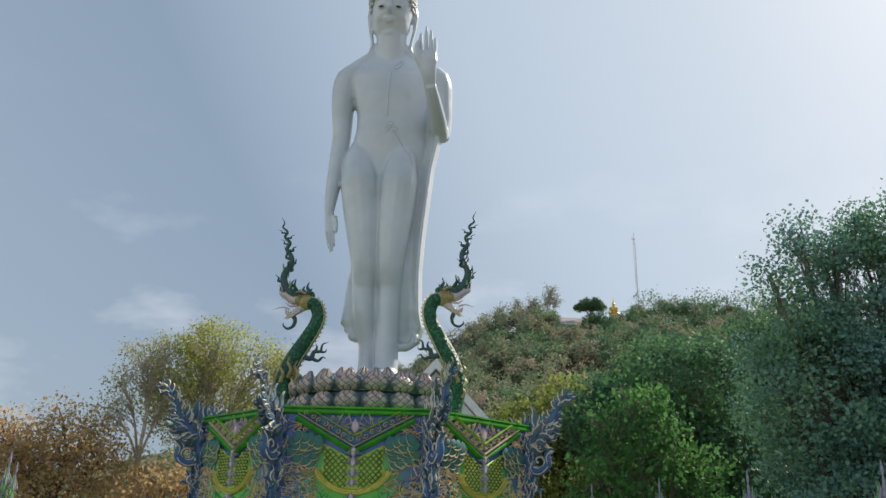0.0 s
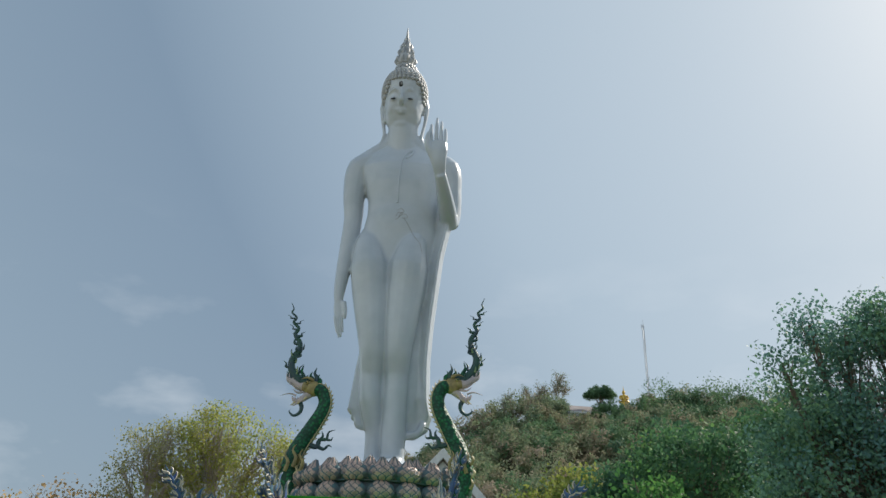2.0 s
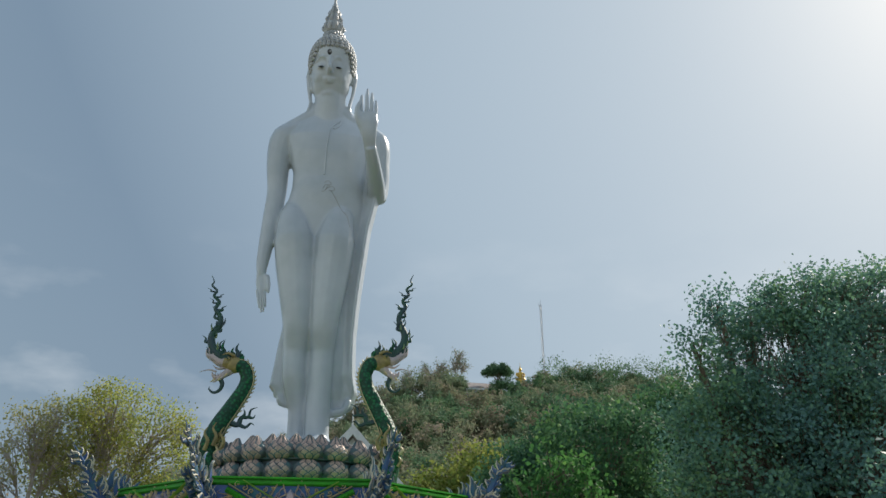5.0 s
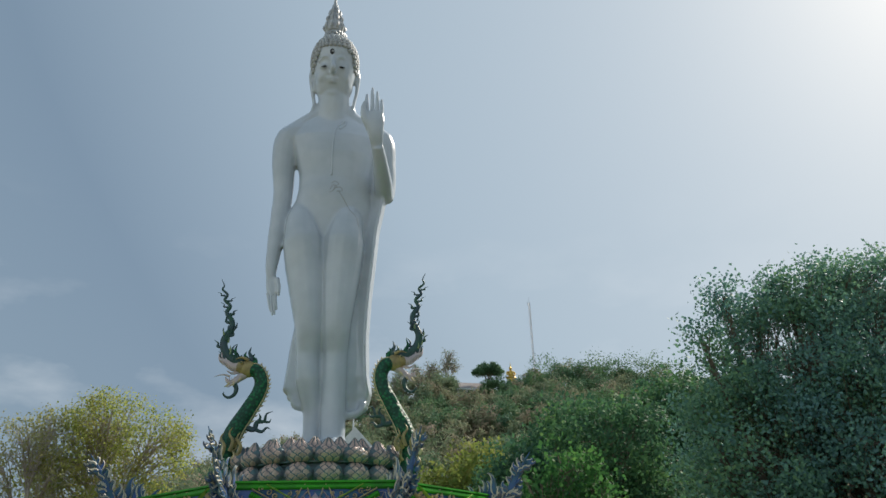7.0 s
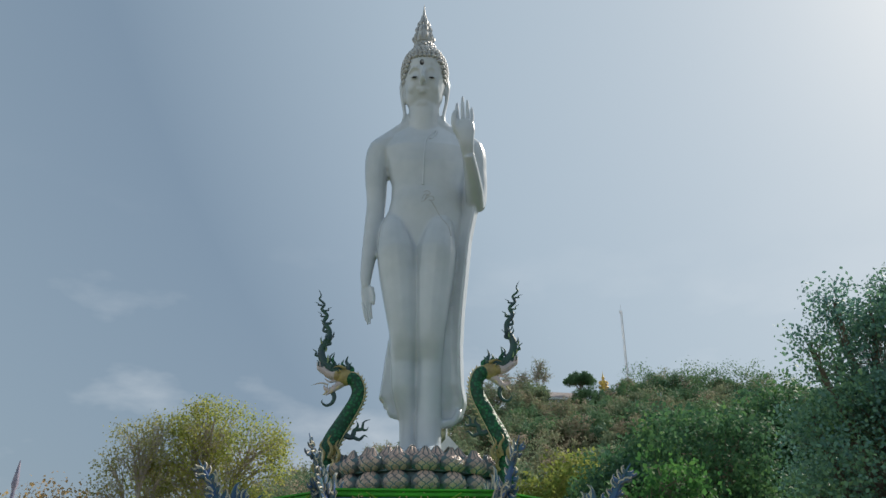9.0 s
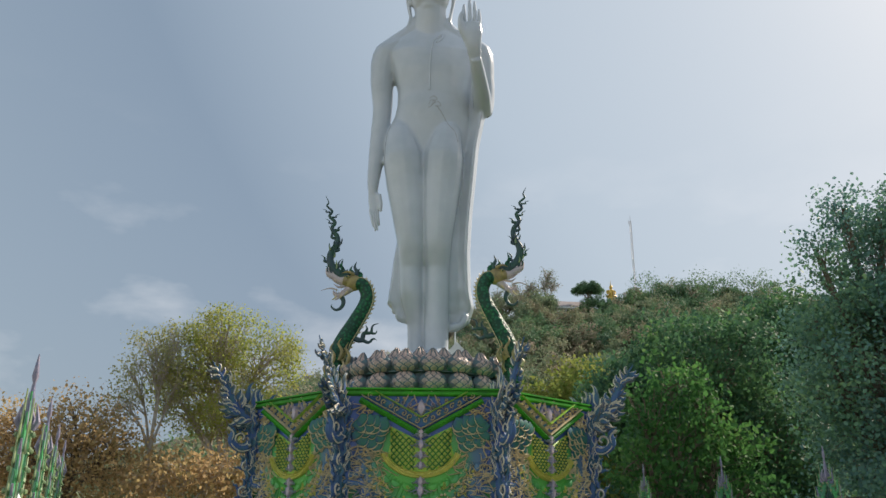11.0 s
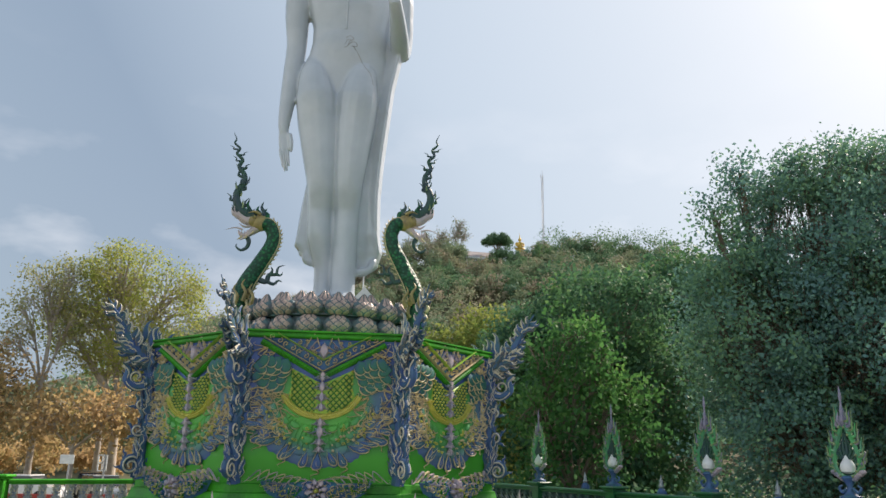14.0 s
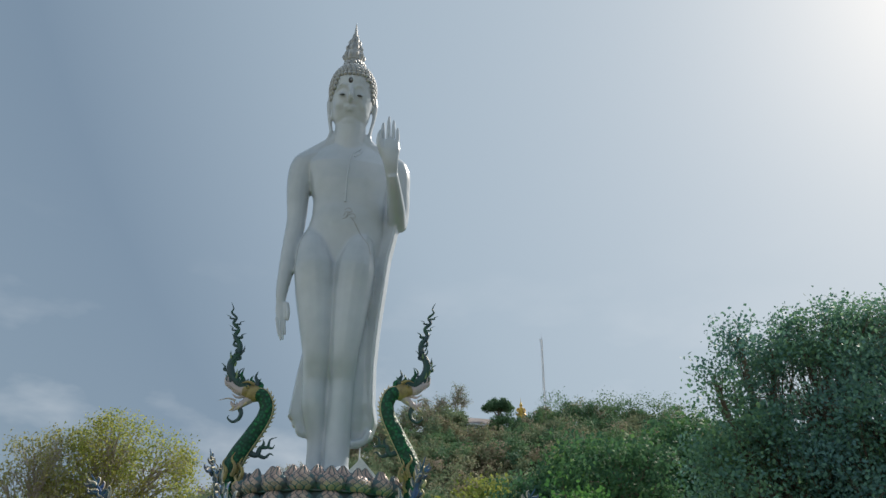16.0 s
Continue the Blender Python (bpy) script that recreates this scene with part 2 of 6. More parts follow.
# ---- mesh building ----
class Mesh:
    """Collects vertices, faces and a material slot for each face."""

    def __init__(self):
        self.v, self.f, self.m = [], [], []

    def add(self, verts, faces, slot=0):
        k = len(self.v)
        self.v += [tuple(p) for p in verts]
        self.f += [tuple(i + k for i in f) for f in faces]
        self.m += [slot] * len(faces)
        return self

    def join(self, other, m=None):
        k = len(self.v)
        self.v += [tuple(m @ Vector(p)) for p in other.v] if m else list(other.v)
        self.f += [tuple(i + k for i in f) for f in other.f]
        self.m += list(other.m)
        return self

    def box(self, c, s, slot=0, m=None, chamfer=0.0):
        x, y, z = (a / 2 for a in s)
        b = min(chamfer, x * 0.9, y * 0.9, z * 0.9)
        prof = [(0, -z), (b, -z), (b, z), (0, z)] if not b else [(b, -z), (0, -z + b), (0, z - b), (b, z)]
        rings = []
        for inset, h in (prof if b else [(0, -z), (0, z)]):
            rings.append([Vector((sx * (x - inset), sy * (y - inset), h)) for sx, sy in ((-1, -1), (1, -1), (1, 1), (-1, 1))])
        self.loft([[Vector(c) + (m @ p if m else p) for p in r] for r in rings], slot)
        return self

    def loft(self, rings, slot=0, caps=True, closed=True):
        n = len(rings[0])
        v = [p for r in rings for p in r]
        f = []
        for i in range(len(rings) - 1):
            for j in range(n if closed else n - 1):
                a, b = i * n + j, i * n + (j + 1) % n
                f.append((a, b, b + n, a + n))
        if caps:
            f += [tuple(range(n - 1, -1, -1)), tuple(range(len(v) - n, len(v)))]
        return self.add(v, f, slot)

    def tube(self, pts, radii, n=8, slot=0, squash=1.0, side=None, caps=True):
        """A round or flattened tube through the points; side: the direction in which squash acts."""
        pts = [Vector(p) for p in pts]
        radii = radii if isinstance(radii, (list, tuple)) else [radii] * len(pts)
        rings, prev = [], None
        for i, p in enumerate(pts):
            d = (pts[min(i + 1, len(pts) - 1)] - pts[max(i - 1, 0)]).normalized()
            ref = Vector(side) if side else (prev or (Vector((0, 0, 1)) if abs(d.z) < 0.9 else Vector((0, 1, 0))))
            u = (ref - d * ref.dot(d))
            u = u.normalized() if u.length > 1e-5 else d.orthogonal().normalized()
            w = d.cross(u)
            prev = u
            rings.append([p + (u * math.cos(a) * squash + w * math.sin(a)) * radii[i] for a in (2 * math.pi * k / n for k in range(n))])
        return self.loft(rings, slot, caps)

    def ball(self, c, r, slot=0, nu=10, nv=6, m=None):
        r = (r, r, r) if isinstance(r, (int, float)) else r
        rings = []
        for i in range(nv + 1):
            a = -math.pi / 2 + math.pi * (0.02 + 0.96 * i / nv)
            ring = [Vector((r[0] * math.cos(a) * math.cos(b), r[1] * math.cos(a) * math.sin(b), r[2] * math.sin(a))) for b in (2 * math.pi * k / nu for k in range(nu))]
            rings.append([Vector(c) + (m @ p if m else p) for p in ring])
        return self.loft(rings, slot)

    def lathe(self, prof, n=16, slot=0, at=(0, 0, 0), start=0.0):
        rings = [[Vector(at) + Vector((r * math.cos(start + 2 * math.pi * k / n), r * math.sin(start + 2 * math.pi * k / n), z)) for k in range(n)] for r, z in prof]
        return self.loft(rings, slot)

    def data(self, name, mats, smooth=True):
        me = bpy.data.meshes.new(name)
        me.from_pydata(self.v, [], self.f)
        for m in mats:
            me.materials.append(m)
        me.polygons.foreach_set("material_index", self.m)
        me.polygons.foreach_set("use_smooth", [smooth] * len(self.f))
        me.validate()
        if smooth:
            me.set_sharp_from_angle(angle=radians(42))
        me.update()
        return me


def part(name, mesh, mats, parent=None, label="", smooth=True):
    """Links a mesh as one object, under a thing or a part where a parent is given."""
    me = mesh.data(name, mats if isinstance(mats, list) else [mats], smooth) if isinstance(mesh, Mesh) else mesh
    ob = new(name, me)
    if parent:
        ob.parent = parent
    return tagged(ob, label)


def thing(name, label, category, m=None, group="", kind=""):
    ob = new(name)
    ob.empty_display_size = 0.2
    if m:
        ob.matrix_basis = m
    return tagged(ob, label, category, group, kind)


def smooth_path(pts, n=6):
    """A Catmull-Rom curve through the points."""
    p = [Vector(q) for q in pts]
    p = [p[0] * 2 - p[1]] + p + [p[-1] * 2 - p[-2]]
    res = []
    for i in range(1, len(p) - 2):
        for k in range(n):
            t = k / n
            a, b, c, d = p[i - 1:i + 3]
            res.append(0.5 * ((2 * b) + (c - a) * t + (2 * a - 5 * b + 4 * c - d) * t * t + (3 * b - a - 3 * c + d) * t ** 3))
    return res + [p[-2]]


def lerp(xs, t):
    """Values spread evenly over 0..1, read at t."""
    f = t * (len(xs) - 1)
    i = min(int(f), len(xs) - 2)
    return xs[i] + (xs[i + 1] - xs[i]) * (f - i)


# ---- ground, terrace, hill ----
RIDGE_X = [-400, -160, -60, -15, 0, 10, 22, 36, 50, 75, 95, 150, 260, 420]
RIDGE_Z = [-1.3, 4, 28, 43, 49, 58, 61, 66, 66, 68, 68.5, 62, 36, -1.3]


def ground_z(x, y):
    """The plain around the terrace, and the wooded hill behind it."""
    h = float(np.interp(x, RIDGE_X, RIDGE_Z))
    up = min(1.0, max(0.0, (y - 48) / 182))
    up = up ** 1.5
    fall = min(1.0, max(0.0, (430 - y) / 170))
    return -1.3 + (h + 1.3) * up * fall * fall * (3 - 2 * fall)


def build_ground():
    g = Mesh()
    xs = [-2500, -900, -500] + list(range(-400, 440, 20)) + [500, 900, 2500]
    ys = [-2500, -600, -120, -40, 0, 20, 40] + list(range(50, 440, 12)) + [600, 1200, 2500]
    for y in ys:
        for x in xs:
            z = ground_z(x, y)
            if z > 0:
                z += 1.6 * noise.noise((x * 0.03, y * 0.03, 0))
            g.v.append((x, y, z))
    n = len(xs)
    for j in range(len(ys) - 1):
        for i in range(n - 1):
            a = j * n + i
            g.f.append((a, a + 1, a + n + 1, a + n))
            g.m.append(1 if ys[j] >= 50 else 0)
    tagged(part("ground", g, [M_GROUND, M_FOREST]), "dry earthy ground rising into a wooded hill", "ground", kind="structure")


build_ground()

POSTS_R = [(3.0, 7.6), (4.5, 5.2), (5.45, 2.5), (6.4, -0.29), (7.32, -2.96), (8.48, -5.44), (9.4, -8.0), (10.4, -10.5)]
POSTS_L = [(-3.6, 4.4), (-7.3, 2.36), (-7.6, -0.45), (-6.38, -3.07), (-5.36, -5.55), (-4.2, -8.3), (-3.1, -10.9)]


def floor_material():
    """Polished pale terrazzo with painted pink and grey cloud figures."""
    m = mat("polished_painted_floor", (0.25, 0.265, 0.22), (0.185, 0.22, 0.19), rough=0.16, scale=0.9, bump=0.04, fine=14)
    nt = m.node_tree
    p = nt.nodes["Principled BSDF"]
    base = p.inputs["Base Color"].links[0].from_socket
    tc = nt.nodes.new("ShaderNodeTexCoord")
    nz = nt.nodes.new("ShaderNodeTexNoise")
    nz.inputs["Scale"].default_value = 0.45
    nz.inputs["Detail"].default_value = 2.5
    nz.inputs["Distortion"].default_value = 1.2
    nt.links.new(tc.outputs["Object"], nz.inputs["Vector"])
    ramp = nt.nodes.new("ShaderNodeValToRGB")
    els = ramp.color_ramp.elements
    stops = [(0.55, (0, 0, 0)), (0.56, (0.9, 0.9, 0.9)), (0.575, (0.55, 0.55, 0.55)), (0.62, (0.6, 0.6, 0.6)), (0.63, (0, 0, 0))]
    while len(els) < len(stops):
        els.new(0.5)
    for e, (pos, c) in zip(els, stops):
        e.position, e.color = pos, (*c, 1)
    nt.links.new(nz.outputs["Fac"], ramp.inputs["Fac"])
    mx = nt.nodes.new("ShaderNodeMixRGB")
    mx.inputs[2].default_value = (0.42, 0.22, 0.16, 1)
    nt.links.new(ramp.outputs["Color"], mx.inputs[0])
    nt.links.new(base, mx.inputs[1])
    nt.links.new(mx.outputs["Color"], p.inputs["Base Color"])
    return m


def build_terrace():
    poly = [(-7.55, 2.62), (-7.9, -0.45), (-3.4, -11.0), (-3.4, -40), (26, -40), (10.7, -10.5), (5.72, 2.6), (4.75, 5.35), (3.2, 7.9), (-2, 7.8), (-3.65, 4.75)]
    g = Mesh()
    g.loft([[Vector((x, y, z)) for x, y in poly] for z in (-1.6, 0.0)], 0)
    tagged(part("terrace_floor", g, floor_material(), smooth=False), "pale polished terrace floor with painted pink cloud figures", "floor", kind="structure")
    for x, y, r in ((-3.2, -6.6, 1.0), (1.6, -6.5, 0.75)):
        for rr in (r, r * 0.62, r * 0.3):
            ring = Mesh()
            k = 40
            v, f = [], []
            for i in range(k):
                a = 2 * math.pi * i / k
                wob = 1 + 0.05 * math.sin(8 * a)
                for q in (rr * wob, (rr - 0.05) * wob):
                    v.append((x + q * math.cos(a), y + q * math.sin(a), 0.004))
            for i in range(k):
                a, b = 2 * i, 2 * ((i + 1) % k)
                f.append((a, b, b + 1, a + 1))
            ring.add(v, f)
            tagged(part("painted_floor_ring", ring, mat("brick_red_floor_paint", (0.42, 0.22, 0.15), (0.34, 0.2, 0.15), rough=0.3), smooth=False), "brick-red painted ring on the terrace floor", "floor marking", kind="structure")


build_terrace()


# ---- balustrade ----
def baluster_mesh(pale=False):
    """A vase-shaped baluster wrapped in raised filigree."""
    g = Mesh()
    rnd = random.Random(2)
    g.lathe([(0.07, 0.0), (0.07, 0.04), (0.04, 0.07), (0.075, 0.14), (0.095, 0.2), (0.07, 0.29), (0.045, 0.33), (0.065, 0.36), (0.045, 0.39), (0.08, 0.45), (0.05, 0.5), (0.07, 0.53), (0.07, 0.56)], 12, 0)
    for z in (0.09, 0.15, 0.21, 0.27, 0.34, 0.41, 0.47):
        for k in range(6):
            a = 2 * math.pi * (k + rnd.random() * 0.4) / 6 + z * 9
            r = 0.075 if 0.1 < z < 0.26 else 0.06
            s = rnd.choice((-1, 1)) * 0.45
            g.tube([(r * math.cos(a), r * math.sin(a), z), ((r + 0.035) * math.cos(a + s * .5), (r + 0.035) * math.sin(a + s * .5), z + 0.03), ((r + 0.02) * math.cos(a + s), (r + 0.02) * math.sin(a + s), z + 0.07)], [0.016, 0.013, 0.004], 4, 1 if rnd.random() < 0.75 else 2)
    return g.data("baluster", [M_SILVER, M_OLDGOLD, M_SILVER] if pale else [M_CREST, M_PETALB, M_SILVER])


def post_meshes(paint):
    s = Mesh()
    s.box((0, 0, 0.05), (0.36, 0.36, 0.10), 0, chamfer=0.02)
    s.box((0, 0, 0.45), (0.28, 0.28, 0.70), 0, chamfer=0.015)
    s.box((0, -0.142, 0.45), (0.18, 0.012, 0.5), 0)
    s.box((0, 0.142, 0.45), (0.18, 0.012, 0.5), 0)
    c = Mesh()
    c.box((0, 0, 0.82), (0.36, 0.36, 0.05), 0, chamfer=0.015)
    c.box((0, 0, 0.875), (0.46, 0.46, 0.06), 0, chamfer=0.02)
    return s.data("shaft", [paint]), c.data("cap", [paint])


def finial_meshes():
    """A flame-shaped ornament in one plane: foot, teardrop frame with flames, white bud, spire."""
    foot = Mesh()
    foot.lathe([(0.17, 0), (0.17, 0.035), (0.10, 0.06), (0.05, 0.13), (0.045, 0.2), (0.08, 0.27), (0.12, 0.32), (0.08, 0.36)], 14, 0)
    for sx in (-1, 1):
        foot.tube(smooth_path([(sx * 0.05, 0, 0.16), (sx * 0.14, 0, 0.1), (sx * 0.19, 0, 0.17), (sx * 0.13, 0, 0.21)], 4), [0.03, 0.03, 0.03, 0.03, 0.03, 0.028, 0.026, 0.024, 0.022, 0.02, 0.018, 0.016, 0.01], 6, 0)
    petals = [("foot_petal", Mesh().ball((sx * (0.1 + 0.05 * k), 0, 0.31 + 0.035 * k), (0.055, 0.065, 0.04), 0, 8, 4).data("foot_petal", [M_PINK])) for sx in (-1, 1) for k in range(4)]
    ring = Mesh()
    half = [(0.0, 0.32), (0.14, 0.37), (0.215, 0.50), (0.205, 0.68), (0.135, 0.90), (0.06, 1.08), (0.0, 1.22)]
    for sx in (-1, 1):
        p = smooth_path([(sx * x, 0, z) for x, z in half], 4)
        ring.tube(p, [0.036] * (len(p) - 5) + [0.034, 0.032, 0.03, 0.028, 0.026], 6, 0)
        for k in range(11):
            q = p[3 + k * 2]
            l = 0.15 + 0.012 * k
            fl = smooth_path([q, q + Vector((sx * 0.08, 0, l * 0.12)), q + Vector((sx * 0.075, 0, l * 0.5)), q + Vector((sx * (0.14 - 0.006 * k), 0, l * 1.0))], 3)
            ring.tube(fl, [0.024 * (1 - i / len(fl)) + 0.005 for i in range(len(fl))], 5, 1 if k % 3 else 4)
            fl = [v + Vector((sx * 0.02, 0.03 if k % 2 else -0.03, 0.02)) for v in fl]
            ring.tube(fl, [0.013 * (1 - i / len(fl)) + 0.004 for i in range(len(fl))], 4, 2)
        for k in range(7):
            ring.ball(p[3 + 3 * k] + Vector((0, -0.06, 0)), 0.022, 2, 6, 4)
            ring.ball(p[3 + 3 * k] + Vector((0, 0.06, 0)), 0.022, 2, 6, 4)
    for k, (h, w) in enumerate(((0.2, 0.16), (0.3, 0.1), (0.42, 0.03))):
        for sx in (-1, 1):
            ring.tube(smooth_path([(sx * w * 0.4, 0, 0.62), (sx * w, 0, 0.62 + h * 0.5), (sx * w * 0.5, 0, 0.62 + h)], 3), [0.03, 0.03, 0.028, 0.024, 0.018, 0.012, 0.006], 5, 3)
    bud = Mesh()
    bud.lathe([(0.04, 0.39), (0.10, 0.42), (0.12, 0.48), (0.105, 0.54), (0.05, 0.63), (0.006, 0.71)], 14, 0)
    spire = Mesh()
    spire.lathe([(0.03, 1.12), (0.055, 1.19), (0.06, 1.25), (0.028, 1.33), (0.036, 1.37), (0.02, 1.46), (0.013, 1.54), (0.028, 1.59), (0.022, 1.65), (0.004, 1.78)], 10, 0)
    leaf = Mesh().tube([(0.05, 0, 1.16), (0.09, 0, 1.22), (0.06, 0, 1.36)], [0.022, 0.02, 0.004], 5, 0).data("spire_leaf", [M_SLATEMAUVE])
    return (("foot", foot.data("foot", [M_PIER, M_PINK])), ("flame_frame", ring.data("flame_frame", [M_JADE, M_JADE, M_YGREY, M_CREST, M_SLATEMAUVE])),
            ("bud", bud.data("bud", [M_WHITE])), ("spire", spire.data("spire", [M_SLATEMAUVE])), *[("spire_leaf", leaf)] * 6, *petals)


def rails(length):
    top, low = Mesh(), Mesh()
    top.box((0, 0, 0.765), (length, 0.22, 0.07), 0, chamfer=0.02)
    top.box((0, 0, 0.705), (length, 0.15, 0.05), 0, chamfer=0.012)
    low.box((0, 0, 0.045), (length, 0.24, 0.09), 0, chamfer=0.015)
    low.box((0, 0, 0.105), (length, 0.16, 0.03), 0, chamfer=0.008)
    return top, low


def build_balustrade():
    bals, fin = {"r": baluster_mesh(), "l": baluster_mesh(True)}, finial_meshes()
    for side, posts in (("r", POSTS_R), ("l", POSTS_L)):
        colour = M_DKGREEN if side == "r" else M_GREEN
        shaft, cap = post_meshes(colour)
        for i, (x, y) in enumerate(posts):
            j = min(i, len(posts) - 2)
            a = math.atan2(posts[j + 1][1] - posts[j][1], posts[j + 1][0] - posts[j][0])
            if i or side == "r":
                t = thing("balustrade_post", "square green painted balustrade post with a moulded cap", "post", pose(x, y, 0, 0, 0, math.degrees(a)), "balustrade posts")
                for nm, me in (("shaft", shaft), ("cap", cap)):
                    part(nm, me, None, t)
                if (side, i) != ("l", 1):
                    f = thing("flame_finial", "green and mauve flame-shaped finial holding a white bud", "finial", pose(x, y, 0.905, 0, 0, math.degrees(a)), "finials on the balustrade")
                    for q, (nm, me) in enumerate(fin):
                        o = part(nm, me, None, f)
                        if nm == "spire_leaf":
                            o.rotation_euler.z = q * math.pi / 3
            if i == len(posts) - 1:
                continue
            x2, y2 = posts[i + 1]
            length = math.hypot(x2 - x, y2 - y)
            b = thing("balustrade", "green painted balustrade bay with ornate blue and silver balusters", "balustrade", pose((x + x2) / 2, (y + y2) / 2, 0, 0, 0, math.degrees(math.atan2(y2 - y, x2 - x))), "balustrade bays")
            span = length - 0.29
            top, low = rails(span)
            part("top_rail", top, colour, b)
            part("bottom_rail", low, colour, b)
            n = max(8, round(span / 0.3))
            for k in range(n):
                o = part("baluster", bals[side], None, b)
                o.location = ((k + 0.5) / n * span - span / 2, 0, 0.12)


build_balustrade()


# ---- pedestal ----
APO = 3.37
OCT = math.pi / 8


def octagon(prof, g=None, slot=0):
    g = g or Mesh()
    c = 1 / math.cos(OCT)
    return g.lathe([(a * c, z) for a, z in prof], 8, slot, start=OCT)


class Relief(Mesh):
    """Raised ornament on a panel: u to the right, v up, height out of the wall towards -y."""

    def at(self, u, v, h=0.0):
        return Vector((u, -APO - h, v))

    def stroke(self, pts, w, h, slot=0, base=0.0):
        """A rounded ridge along the points; w may taper."""
        p = [Vector((q[0], q[1])) for q in pts]
        n = len(p)
        ws = w if isinstance(w, (list, tuple)) else (w, w)
        rings = []
        for i in range(n):
            d = p[min(i + 1, n - 1)] - p[max(i - 1, 0)]
            d = d.normalized() if d.length > 1e-6 else Vector((1, 0))
            s = Vector((-d.y, d.x))
            ww = lerp(list(ws), i / (n - 1)) / 2
            hh = h * min(1.0, 0.4 + ww / 0.02)
            rings.append([self.at(*(p[i] + s * (ww * c)), base + hh * e) for c, e in ((-1, -0.05), (-0.72, 0.72), (0, 1.0), (0.72, 0.72), (1, -0.05))])
        return self.loft(rings, slot, caps=True, closed=False)

    def dot(self, u, v, r, h, slot=0, base=0.0, n=8):
        rings = [[self.at(u + r * q * math.cos(2 * math.pi * k / n), v + r * q * math.sin(2 * math.pi * k / n), base + h * e) for k in range(n)] for q, e in ((1, -0.05), (0.8, 0.6), (0.3, 1.0))]
        return self.loft(rings, slot, caps=True)

    def puff(self, pts, h, slot=0, base=0.0):
        """A cushion with that outline."""
        c = Vector((sum(p[0] for p in pts) / len(pts), sum(p[1] for p in pts) / len(pts)))
        rings = [[self.at(*(c + (Vector((p[0], p[1])) - c) * q), base + h * e) for p in pts] for q, e in ((1, -0.05), (0.93, 0.6), (0.7, 0.95), (0.15, 1.0))]
        return self.loft(rings, slot, caps=True)

    def curl(self, u, v, r, a0, turns, w, h, slot=0, base=0.0):
        """A spiral that begins at its rim and winds in."""
        n = max(8, int(abs(turns) * 16))
        pts = [(u + r * (1 - 0.8 * i / n) * math.cos(a0 + 2 * math.pi * turns * i / n), v + r * (1 - 0.8 * i / n) * math.sin(a0 + 2 * math.pi * turns * i / n)) for i in range(n + 1)]
        self.stroke(pts, (w, w * 0.6), h, slot, base)
        return self.dot(pts[-1][0], pts[-1][1], w * 0.7, h * 1.2, slot, base, 6)

    def flame(self, u, v, a, length, w, h, slot=0, bend=0.5, base=0.0):
        """An S-shaped tongue from a root, tapering to a point."""
        d, s = Vector((math.cos(a), math.sin(a))), Vector((-math.sin(a), math.cos(a)))
        pts = [Vector((u, v)) + d * (length * t) + s * (length * bend * 0.35 * math.sin(2 * math.pi * t * 0.9)) for t in (i / 7 for i in range(8))]
        return self.stroke(pts, (w, w * 1.1, w * 0.7, w * 0.12), h, slot, base)


def arc_pts(cu, cv, ru, rv, a0, a1, n):
    return [(cu + ru * math.cos(a0 + (a1 - a0) * i / n), cv + rv * math.sin(a0 + (a1 - a0) * i / n)) for i in range(n + 1)]


